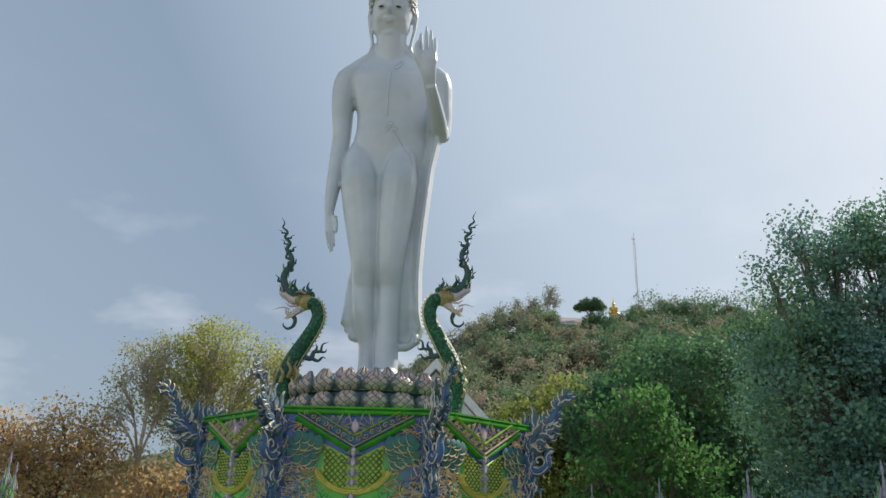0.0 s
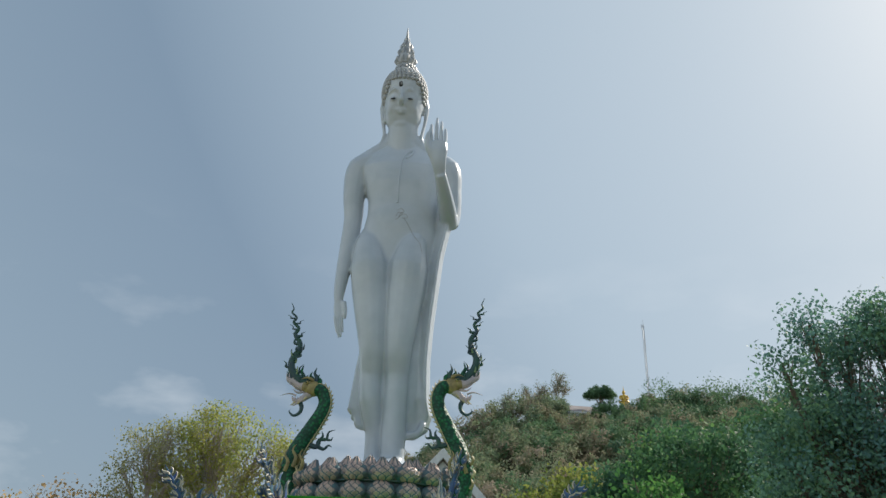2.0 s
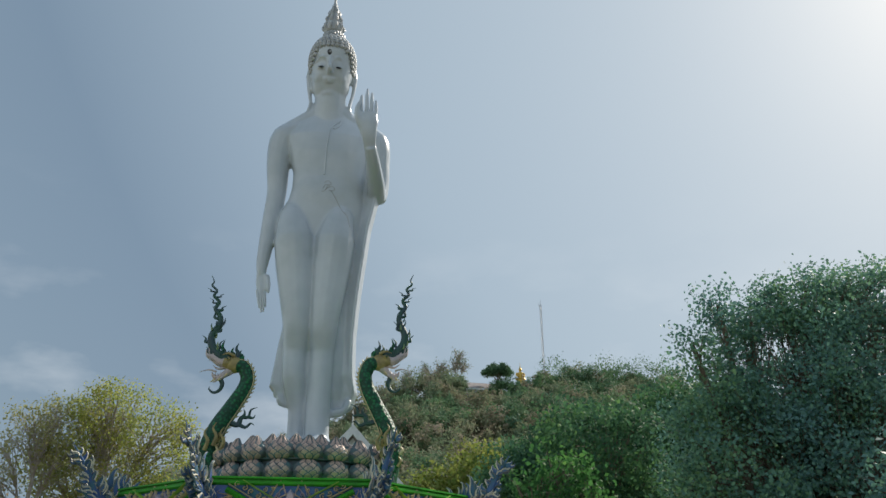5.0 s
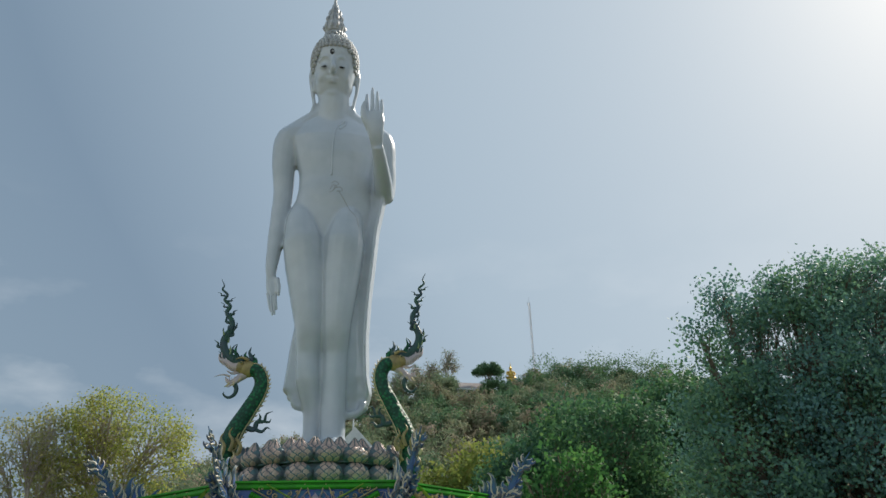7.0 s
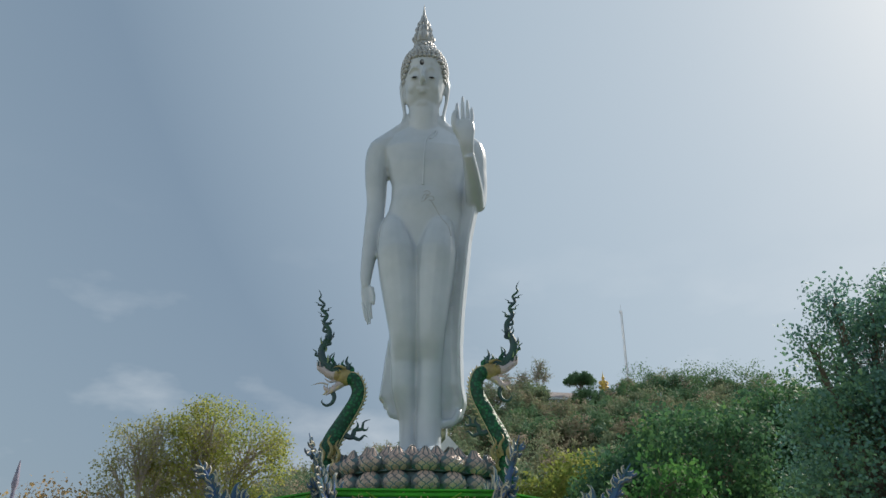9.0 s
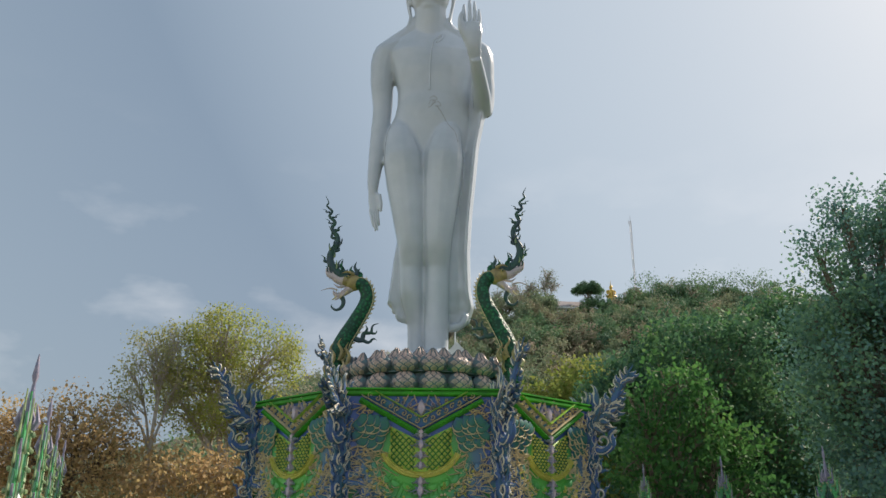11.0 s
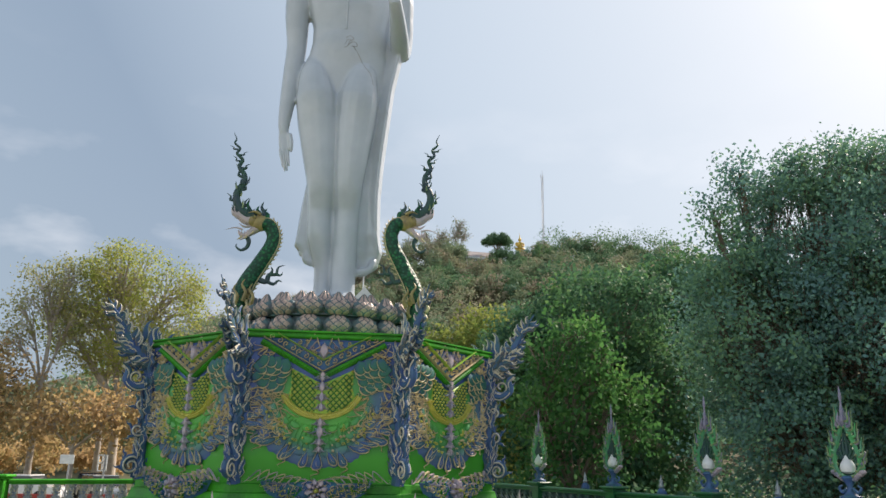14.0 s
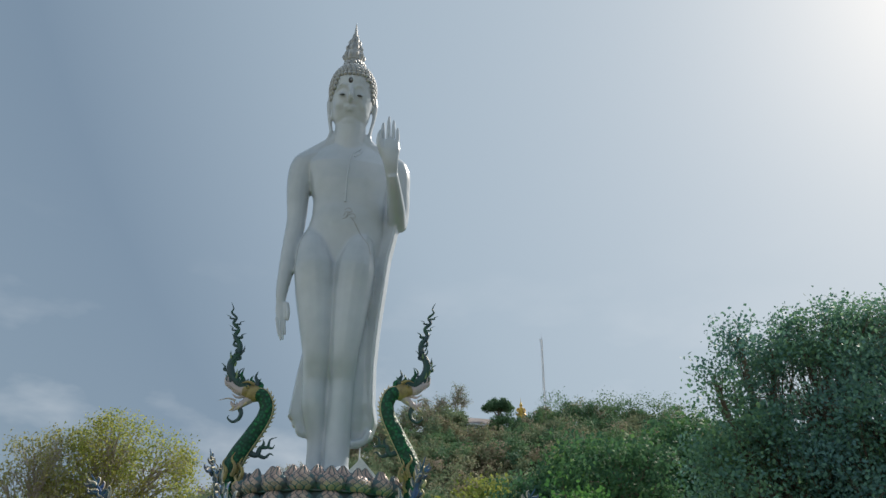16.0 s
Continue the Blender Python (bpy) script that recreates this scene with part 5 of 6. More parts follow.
    def sway(x, y, z):
        """The lower body hangs a little to one side, the raised arm and the head to the other."""
        arm = min(1.0, max(0.0, (x - 0.25) / 0.6)) * min(1.0, max(0.0, (z - 10.0) / 1.2))
        if y > -1.15:
            x = 0.03 + (x - 0.03) * (1 - 0.06 * min(1.0, max(0.0, (z - 13.5) / 0.4)))
        return (x - 0.06 * min(1.0, max(0.0, (z - 5) / 5)) + 0.09 * arm * (1.0 if z < 13.3 or y < -1.1 else 0.0) + 0.03 * min(1.0, max(0.0, (z - 13.3) / 0.4)), y, z)

    s.v = [sway(*p) for p in s.v]
    ob = part("statue", s, [M_STATUE, M_HAIR, M_DARK, M_LINE])
    tagged(ob, "tall glossy white standing statue with one raised palm", "statue")


def bvh_of(mesh):
    from mathutils.bvhtree import BVHTree
    return BVHTree.FromPolygons([Vector(p) for p in mesh.v], mesh.f)


build_statue()


# ---- the two crested serpents ----
def scale_paint():
    """Emerald enamel with the net of small scales pressed into it."""
    m = mat("emerald_scales", (0.012, 0.19, 0.055), (0.014, 0.11, 0.07), rough=0.5, scale=4, spec=0.35)
    nt = m.node_tree
    p = nt.nodes["Principled BSDF"]
    tc = nt.nodes.new("ShaderNodeTexCoord")
    cell = nt.nodes.new("ShaderNodeTexVoronoi")
    cell.inputs["Scale"].default_value = 15
    nt.links.new(tc.outputs["Object"], cell.inputs["Vector"])
    edge = nt.nodes.new("ShaderNodeMapRange")
    edge.inputs["From Min"].default_value, edge.inputs["From Max"].default_value = 0.3, 0.55
    nt.links.new(cell.outputs["Distance"], edge.inputs["Value"])
    mx = nt.nodes.new("ShaderNodeMixRGB")
    mx.inputs[2].default_value = (0.006, 0.055, 0.03, 1)
    nt.links.new(edge.outputs[0], mx.inputs[0])
    nt.links.new(p.inputs["Base Color"].links[0].from_socket, mx.inputs[1])
    nt.links.new(mx.outputs["Color"], p.inputs["Base Color"])
    bn = nt.nodes.new("ShaderNodeBump")
    bn.inputs["Strength"].default_value, bn.inputs["Distance"].default_value = 0.6, 0.03
    bn.invert = True
    nt.links.new(cell.outputs["Distance"], bn.inputs["Height"])
    nt.links.new(bn.outputs["Normal"], p.inputs["Normal"])
    return m


M_SKINSCALE = scale_paint()


def build_naga(sx, y0, wide, dz):
    g = Mesh()
    rnd = random.Random(17)

    def P(x, z, y=0.0):
        return Vector((x * sx * wide, y0 + y, z + dz * max(0.0, (z - 3.6) / 4.6)))

    def frond(pts, r, slot, n=3, k=6):
        q = smooth_path(pts, n)
        g.tube(q, [r * (1 - (i / (len(q) - 1)) ** 1.5) + 0.003 for i in range(len(q))], k, slot)

    body = smooth_path([P(1.72, 3.55, -0.1), P(1.82, 4.0), P(1.90, 4.5), P(1.77, 5.0), P(1.52, 5.48), P(1.32, 5.88), P(1.27, 6.16), P(1.38, 6.40), P(1.60, 6.42)], 8)
    n = len(body)
    rad = [lerp([0.22, 0.22, 0.21, 0.195, 0.175, 0.16, 0.15, 0.15, 0.14], i / (n - 1)) for i in range(n)]
    g.tube(body, rad, 16, 0)
    ridge, belly = [], []
    for i in range(2, n - 4):
        d = (body[i + 1] - body[i - 1]).normalized()
        inner = Vector((-d.z * sx, 0, d.x * sx))
        ridge.append(body[i] + inner * rad[i] * 0.98)
        belly.append(body[i] + (inner * 0.92 + Vector((0, -0.40, 0))) * rad[i])
        p = ridge[-1]
        if i % 2 == 0:
            g.tube([p, p + inner * 0.035 + d * 0.02, p + inner * 0.06 + d * 0.06], [0.026, 0.018, 0.003], 5, 1)
    g.tube(ridge, 0.022, 6, 5)
    g.tube(belly, 0.013, 6, 1)
    # ochre collar leaves curling off the lower body
    for k in range(6):
        i = 9 + 2 * k
        side = 1 if k % 2 else -1
        q = body[i] + Vector((side * rad[i] * 0.75, -rad[i] * 0.7, 0))
        l = rnd.uniform(0.2, 0.34)
        frond([q, q + Vector((side * 0.06, -0.02, l * 0.35)), q + Vector((side * 0.02, 0, l * 0.7)), q + Vector((side * 0.10, 0, l))], 0.034, 3 if k % 3 else 1)
    for k in range(3):
        q = P(1.62 + 0.16 * k, 4.5 + 0.1 * (k % 2), -0.2)
        frond([q, q + Vector((-0.05 * sx, -0.03, 0.2)), q + Vector((0.04 * sx, 0, 0.36)), q + Vector((-0.02 * sx, 0.02, 0.5))], 0.045, 3)
    # the branching fin on the back
    frond([P(1.56, 5.16), P(1.36, 5.10), P(1.30, 5.26), P(1.16, 5.28), P(1.12, 5.44), P(0.98, 5.50)], 0.06, 2, 4)
    frond([P(1.36, 5.12), P(1.20, 5.05), P(1.10, 5.14), P(1.02, 5.10)], 0.04, 2)
    frond([P(1.30, 5.24), P(1.24, 5.36), P(1.28, 5.46)], 0.035, 2)
    frond([P(1.18, 5.28), P(1.06, 5.26), P(1.02, 5.34)], 0.03, 2)
    # head: ochre face, pale jaws, teeth, tendrils
    g.ball(P(1.58, 6.45), (0.20, 0.16, 0.19), 3, 14, 9)
    g.ball(P(1.72, 6.48), (0.14, 0.15, 0.13), 3, 12, 8)
    jaw = smooth_path([P(1.70, 6.50), P(1.88, 6.50), P(2.02, 6.60), P(2.14, 6.66), P(2.20, 6.80)], 4)
    g.tube(jaw, [lerp([0.13, 0.10, 0.085, 0.06, 0.01], i / 16) for i in range(17)], 10, 4)
    chin = smooth_path([P(1.62, 6.34), P(1.76, 6.22), P(1.88, 6.14), P(1.98, 6.18), P(2.02, 6.26)], 4)
    g.tube(chin, [lerp([0.10, 0.075, 0.06, 0.04, 0.01], i / 16) for i in range(17)], 9, 4)
    frond([P(1.74, 6.38, -0.02), P(1.90, 6.34, -0.02), P(2.02, 6.42, -0.02)], 0.035, 4)
    for k in range(7):
        q = jaw[4 + k] + Vector((0, -0.08, -0.05))
        g.tube([q, q + Vector((0.02 * sx, 0, -0.075))], [0.018, 0.003], 4, 4)
        q = jaw[4 + k + (k > 3)] + Vector((0, -0.03, 0.06))
        frond([q, q + Vector((0.05 * sx, -0.02, 0.03)), q + Vector((0.05 * sx, 0, 0.10)), q + Vector((0.10 * sx, 0, 0.14))], 0.028, 4 if k % 2 else 2, 2, 5)
    for k in range(5):
        q = chin[2 + 2 * k] + Vector((0, -0.05, 0.04))
        g.tube([q, q + Vector((0.01 * sx, 0, 0.06))], [0.016, 0.003], 4, 4)
        frond([q + Vector((0, 0, -0.08)), q + Vector((0.04 * sx, -0.02, -0.14)), q + Vector((0.10 * sx, 0, -0.16))], 0.026, 4 if k % 2 else 1, 2, 5)
    frond([P(1.84, 6.14), P(1.78, 6.0), P(1.82, 5.86), P(1.94, 5.80), P(2.04, 5.88), P(2.02, 5.94)], 0.05, 2, 4)
    frond([P(1.92, 6.26, -0.06), P(2.08, 6.30, -0.06), P(2.28, 6.24, -0.06)], 0.02, 4)
    g.ball(P(1.70, 6.55, -0.14), (0.042, 0.035, 0.042), 3, 8, 5)
    g.ball(P(1.71, 6.55, -0.175), 0.02, 2, 6, 4)
    frond([P(1.56, 6.62, -0.1), P(1.70, 6.68, -0.13), P(1.84, 6.64, -0.11)], 0.035, 3)
    # the tall waving crest
    crest = smooth_path([P(1.70, 6.56), P(1.92, 6.66), P(2.08, 6.86), P(2.12, 7.12), P(2.00, 7.38), P(1.99, 7.58), P(2.12, 7.78), P(2.06, 7.95), P(2.19, 8.10), P(2.14, 8.23), P(2.26, 8.36), P(2.23, 8.46), P(2.30, 8.62)], 5)
    n = len(crest)
    g.tube(crest, [lerp([0.11, 0.11, 0.095, 0.082, 0.07, 0.058, 0.048, 0.041, 0.035, 0.029, 0.023, 0.016, 0.004], i / (n - 1)) for i in range(n)], 10, 2, 0.8, (0, 1, 0))
    for i, s, l in ((12, 1, 0.16), (17, -1, 0.20), (24, 1, 0.30), (29, -1, 0.12), (34, 1, 0.12), (39, -1, 0.09), (44, 1, 0.08), (9, -1, 0.22)):
        c, o = crest[i], Vector((s * sx, 0, 0))
        frond([c + o * 0.04, c + o * 0.14 + Vector((0, 0, l * 0.10)), c + o * 0.13 + Vector((0, 0, l * 0.55)), c + o * 0.22 + Vector((0, 0, l))], 0.036 if i < 30 else 0.02, 2)
    for k, (x, h) in enumerate(((1.46, 0.24), (1.54, 0.40), (1.63, 0.30), (1.72, 0.22), (1.84, 0.46))):
        c = P(x, 6.56)
        frond([c, c + Vector((-0.03 * sx, 0, h * 0.35)), c + Vector((0.03 * sx, 0, h * 0.65)), c + Vector((-0.01 * sx, 0, h))], 0.07, 2 if k % 2 else 0)
    for k in range(14):
        i = rnd.randrange(2, 22)
        a = rnd.uniform(-0.6, 3.7)
        q = crest[i] + Vector((math.cos(a) * 0.09, -abs(math.sin(a)) * 0.075, 0))
        g.tube([q, q + Vector((0.025 * math.cos(a), -0.03, 0.06)), q + Vector((0.02 * math.cos(a), -0.015, 0.13))], [0.026, 0.02, 0.003], 4, 2 if k % 4 else 5)
    ob = part("naga_statue", g, [M_SKINSCALE, M_GOLD, M_CREST, M_OCHRE, M_CREAM, M_YGREY])
    tagged(ob, "crested green serpent statue rearing beside the lotus base", "serpent statue", "crested serpents")


build_naga(-1, -0.65, 1.025, -0.12)
build_naga(1, -1.0, 1.0, 0.0)


# ---- trees ----
def leaf_object(name, centres, sizes, material, parent, seed, droop=0.3, label="", outward=None, stray=0.45):
    """Leaves as small folded blades, one island each."""
    rng = np.random.default_rng(seed)
    n = len(centres)
    d = rng.normal(size=(n, 3))
    d[:, 2] -= droop
    d /= np.linalg.norm(d, axis=1)[:, None]
    face = rng.normal(size=(n, 3)) if outward is None else outward + rng.normal(size=(n, 3)) * stray
    s = np.cross(d, face)
    s /= np.linalg.norm(s, axis=1)[:, None] + 1e-9
    L, W = sizes[:, None], sizes[:, None] * 0.34
    nrm = np.cross(s, d)
    v = np.stack([centres - d * L * 0.5, centres + s * W + nrm * W * 0.25, centres + d * L * 0.5, centres - s * W + nrm * W * 0.25], 1).reshape(-1, 3)
    me = bpy.data.meshes.new(name)
    me.vertices.add(4 * n)
    me.vertices.foreach_set("co", v.astype(np.float32).ravel())
    me.loops.add(4 * n)
    me.loops.foreach_set("vertex_index", np.arange(4 * n, dtype=np.int32))
    me.polygons.add(n)
    me.polygons.foreach_set("loop_start", np.arange(0, 4 * n, 4, dtype=np.int32))
    me.materials.append(material)
    me.update(calc_edges=True)
    return part(name, me, None, parent, label)


def build_tree(label, base, trunk_r, crowns, leaf, size, per, leafmat, bark, seed, spread=0.42, droop=0.3, lean=(0, 0), twig=0.02):
    """Crowns: (x, y, z, rx, ry, rz, clumps), in metres from the foot."""
    rng = np.random.default_rng(seed)
    t = thing("tree", label, "tree", pose(*base))
    wood = Mesh()
    fork = Vector((lean[0] * 0.5, lean[1] * 0.5, min(c[2] - c[5] * 0.6 for c in crowns) * 0.75 + 0.4))
    wood.tube(smooth_path([(0, 0, -0.1), (0.1 * rng.normal() * trunk_r * 4, 0.1, fork.z * 0.5), fork], 4), [lerp([trunk_r * 1.35, trunk_r, trunk_r * 0.8], i / 8) for i in range(9)], 9, 0)
    centres, out_dirs = [], []
    for cx, cy, cz, rx, ry, rz, k in crowns:
        c = Vector((cx, cy, cz))
        mid = fork.lerp(c, 0.5) + Vector((rng.normal() * 0.06, rng.normal() * 0.06, 0.08)) * (c - fork).length
        limb = smooth_path([fork - Vector((0, 0, 0.3)), mid, c + Vector((0, 0, rz * 0.3))], 5)
        wood.tube(limb, [lerp([trunk_r * 0.62, trunk_r * 0.4, trunk_r * 0.14], i / 10) for i in range(11)], 7, 0)
        for q in range(k):
            u = rng.normal(size=3)
            u /= np.linalg.norm(u)
            r = 0.45 + 0.55 * rng.random() ** 0.5
            e = Vector((cx + rx * u[0] * r, cy + ry * u[1] * r, cz + rz * u[2] * r))
            centres.append(e)
            out_dirs.append(u + np.array([0, 0, 0.35]))
            b = limb[rng.integers(4, 10)]
            m2 = b.lerp(e, 0.55) + Vector((0, 0, 0.12 * (e - b).length))
            wood.tube([b, m2, e], [twig * 1.6, twig, twig * 0.35], 4, 0)
            for _ in range(2):
                off = Vector(np.clip(rng.normal(size=3), -1.2, 1.2)) * spread * 0.9
                wood.tube([m2, e + off], [twig * 0.6, twig * 0.25], 3, 0)
    part("trunk", wood, bark, t)
    c = np.repeat(np.array([tuple(p) for p in centres]), per, 0)
    c = c + np.clip(rng.normal(size=c.shape), -1.7, 1.7) * spread * np.array([1, 1, 0.75])
    leaf_object("crown", c, size * rng.uniform(0.6, 1.3, len(c)), leafmat, t, seed, droop, outward=np.repeat(np.array(out_dirs), per, 0) * 0.7)
    return t


build_tree("large dense dark green tree beside the balustrade", (14.1, 3.6, -1.3), 0.34, [
    (-0.2, -0.6, 8.7, 2.7, 2.6, 2.6, 108), (2.6, -0.6, 9.0, 3.2, 2.6, 2.9, 108), (-2.0, -1.0, 6.2, 2.3, 2.4, 2.6, 93), (1.0, -2.2, 6.0, 3.2, 2.2, 3.0, 124),
    (-1.8, -1.0, 3.4, 2.4, 2.2, 2.2, 93), (1.6, -2.0, 3.0, 3.4, 2.2, 2.2, 108), (4.6, -1.5, 6.0, 3.0, 2.6, 4.5, 124), (0.6, -0.6, 11.3, 1.5, 1.2, 0.9, 24), (2.9, -0.6, 11.7, 1.7, 1.3, 1.0, 31), (5.2, -1.0, 11.2, 1.8, 1.4, 1.4, 37), (-1.2, -0.6, 10.7, 0.9, 0.8, 0.8, 13), (0.8, -0.6, 10.6, 1.2, 0.8, 0.8, 17), (-2.3, -0.8, 8.6, 0.8, 0.8, 0.8, 13), (3.2, -0.6, 10.9, 1.2, 0.8, 0.8, 17), (-3.3, -0.8, 9.6, 0.5, 0.6, 0.7, 6), (-3.6, -0.8, 7.6, 0.6, 0.6, 0.6, 7), (-2.2, -0.6, 10.9, 0.5, 0.5, 0.7, 6), (-0.2, -0.6, 11.4, 0.5, 0.5, 0.5, 6), (1.9, -0.6, 11.7, 0.6, 0.5, 0.6, 6), (-4.0, -1.0, 5.4, 0.7, 0.7, 0.8, 10)], 0, 0.125, 120, L_DARK, M_BARK, 11, 0.36)
build_tree("dark green tree growing over the balustrade", (15.2, -5.0, -1.3), 0.25, [
    (0.0, 0, 6.0, 2.6, 2.4, 3.0, 77), (-2.2, 1.2, 4.2, 2.0, 2.0, 2.0, 55), (1.6, -1.0, 4.0, 2.6, 2.4, 2.6, 62)], 0, 0.13, 150, L_DARK, M_BARK, 12, 0.36)
build_tree("young bright green tree behind the balustrade", (8.0, 8.0, -1.3), 0.12, [
    (0.1, 0, 6.9, 0.9, 0.9, 0.8, 14), (-1.1, 0, 6.0, 0.8, 0.8, 0.9, 13), (1.2, -0.2, 6.1, 0.8, 0.8, 0.7, 12), (2.1, -0.2, 5.0, 0.9, 0.8, 0.6, 13), (0.4, -0.3, 5.3, 0.9, 0.9, 0.8, 15), (-1.5, 0, 4.4, 0.9, 0.9, 0.8, 14),
    (1.1, -0.5, 4.1, 0.9, 0.9, 0.7, 13), (-0.4, -0.4, 3.7, 0.9, 0.9, 0.8, 14), (2.5, -0.2, 3.6, 0.7, 0.7, 0.6, 9), (-1.3, 0, 2.6, 0.9, 0.9, 0.7, 11), (0.8, -0.2, 2.5, 1.1, 0.9, 0.7, 12)], 0, 0.2, 34, L_MID, M_BARK, 13, 0.36, 0.8)
build_tree("dense dark green tree in the grove", (12.0, 14.0, -1.3), 0.26, [
    (0, 0, 8.2, 2.6, 2.6, 2.6, 60), (-1.6, 0, 5.6, 2.4, 2.4, 2.6, 50), (1.8, -0.5, 5.4, 2.6, 2.4, 2.8, 50), (0, -0.6, 2.6, 3.2, 2.2, 1.8, 50)], 0, 0.2, 150, L_GROVE, M_BARK, 14, 0.48)
build_tree("tall green tree in the grove", (14.5, 28.0, -1.3), 0.3, [
    (1.0, 0, 11.6, 3.0, 3, 2.4, 50), (-2.6, 0, 9.0, 2.8, 3, 2.8, 46), (3.8, 0, 10.8, 3.0, 3, 3.0, 50), (0.6, -1, 7.0, 4.8, 3, 3.2, 70), (0, -1, 3.6, 5.0, 3, 2.6, 46)], 0, 0.30, 150, L_GROVE, M_BARK, 15, 0.75)
build_tree("tall dark green tree in the grove", (21.0, 27.0, -1.3), 0.3, [
    (0, 0, 12.8, 3.0, 3, 2.4, 50), (-2.8, 0, 10.4, 2.8, 3, 2.6, 40), (3.4, 0, 12.0, 3.4, 3, 3.2, 46), (0, -1, 7.5, 5.2, 3, 3.6, 66)], 0, 0.30, 150, L_GROVE, M_BARK, 16, 0.75)
build_tree("olive green tree at the foot of the hill", (9.6, 34.0, -1.3), 0.22, [
    (0, 0, 10.0, 2.6, 2.4, 2.4, 40), (-2.4, 0, 8.2, 2.4, 2.4, 2.2, 34), (2.4, 0, 8.0, 2.6, 2.4, 2.6, 34), (0, 0, 5, 4, 2.4, 2.6, 46)], 0, 0.28, 140, L_OLIVE, M_BARK, 17, 0.7)
build_tree("yellow-green leafy tree beyond the car park", (-15.4, 42.0, -1.3), 0.32, [
    (-4.8, 0, 12.0, 2.0, 2.0, 2.0, 20), (-3.6, 0, 10.0, 1.8, 1.8, 1.6, 14),
    (-0.6, 0, 15.6, 3.0, 2.6, 2.6, 64), (-3.0, 0, 13.6, 2.4, 2.4, 2.6, 44), (2.6, 0, 14.0, 3.0, 2.4, 2.8, 56), (0.4, 0, 10.2, 3.4, 2.6, 2.4, 56), (3.4, 0, 9, 2.4, 2, 2.4, 36)], 0, 0.2, 74, L_YEL, M_PALEBARK, 18, 0.55, twig=0.03)
build_tree("slender half-bare tree with sparse pale leaves", (-20.2, 40.0, -1.3), 0.19, [
    (-0.6, 0, 14.0, 1.8, 1.6, 2.0, 40), (1.2, 0, 14.6, 1.7, 1.6, 1.8, 40), (-1.8, 0, 12.0, 1.4, 1.4, 1.8, 26), (1.6, 0, 11.8, 1.5, 1.4, 1.8, 30), (-2.6, 0, 10.0, 1.4, 1.2, 1.2, 16)], 0, 0.2, 24, L_PALE, M_PALEBARK, 19, 0.55, twig=0.022)
build_tree("slender half-bare tree with sparse pale leaves", (-17.0, 44.0, -1.3), 0.19, [
    (0, 0, 14.4, 1.6, 1.6, 2.0, 34), (-1.2, 0, 11.4, 1.3, 1.4, 1.8, 24), (1.4, 0, 12.0, 1.4, 1.4, 1.8, 24)], 0, 0.2, 24, L_PALE, M_PALEBARK, 29, 0.55, twig=0.022)
build_tree("dry brown-leaved tree by the car park", (-25.0, 38.0, -1.3), 0.3, [
    (0, 0, 8.4, 3.0, 2.8, 2.4, 60), (-3.2, 0, 6.8, 2.6, 2.6, 2.4, 46), (3.0, 0, 6.6, 2.8, 2.6, 2.4, 50), (0.5, -0.6, 5.0, 3.6, 2.4, 2.0, 50), (-4.5, 0, 8.6, 1.8, 1.8, 1.6, 20)], 0, 0.27, 40, L_BROWN, M_BARK, 20, 0.85, twig=0.025)
build_tree("small russet-leaved tree by the car park", (-16.6, 37.0, -1.3), 0.16, [
    (0, 0, 5.6, 2.2, 2, 1.5, 30), (-2.2, 0, 4.6, 1.8, 1.8, 1.5, 26), (2.4, 0, 5.0, 2.0, 1.8, 1.6, 28)], 0, 0.3, 40, L_BROWN, M_PALEBARK, 21, 0.85, twig=0.025)
build_tree("small russet-leaved tree by the car park", (-11.0, 39.0, -1.3), 0.16, [
    (0, 0, 6.0, 2.2, 2, 1.8, 30), (-1.6, 0, 4.2, 1.8, 1.8, 1.4, 20), (2.0, 0, 4.6, 2.0, 1.8, 1.6, 24)], 0, 0.3, 40, L_BROWN, M_PALEBARK, 22, 0.85, twig=0.025)
build_tree("dry brown-leaved tree by the car park", (-32.5, 38.0, -1.3), 0.3, [
    (0, 0, 7.4, 3.0, 2.8, 2.4, 50), (-3.2, 0, 6.2, 2.6, 2.6, 2.4, 40), (2.4, 0, 5.6, 2.4, 2.4, 2.2, 40)], 0, 0.27, 40, L_BROWN, M_BARK, 23, 0.85, twig=0.025)


# ---- woods on the hill and behind ----
def build_woods(name, label, spots, size, per, leafmat, seed):
    rng = np.random.default_rng(seed)
    cs, ss, od = [], [], []
    for x, y, h in spots:
        z = ground_z(x, y)
        r = h * rng.uniform(0.38, 0.55)
        for q in range(14):
            u = rng.normal(size=3)
            u[2] = abs(u[2]) - 0.25
            u /= np.linalg.norm(u)
            c = np.array([x, y, z + h * 0.55]) + u * np.array([r, r, h * 0.40]) * rng.uniform(0.7, 1.0)
            cs.append(c + rng.normal(size=(per, 3)) * h * 0.075)
            ss.append(size * rng.uniform(0.6, 1.3, per))
            od.append(np.repeat([u + np.array([0, 0, 0.2])], per, 0))
    ob = leaf_object(name, np.concatenate(cs), np.concatenate(ss), leafmat, None, seed, 0.1, outward=np.concatenate(od), stray=0.25)
    tagged(ob, label, "woods", kind="stuff")


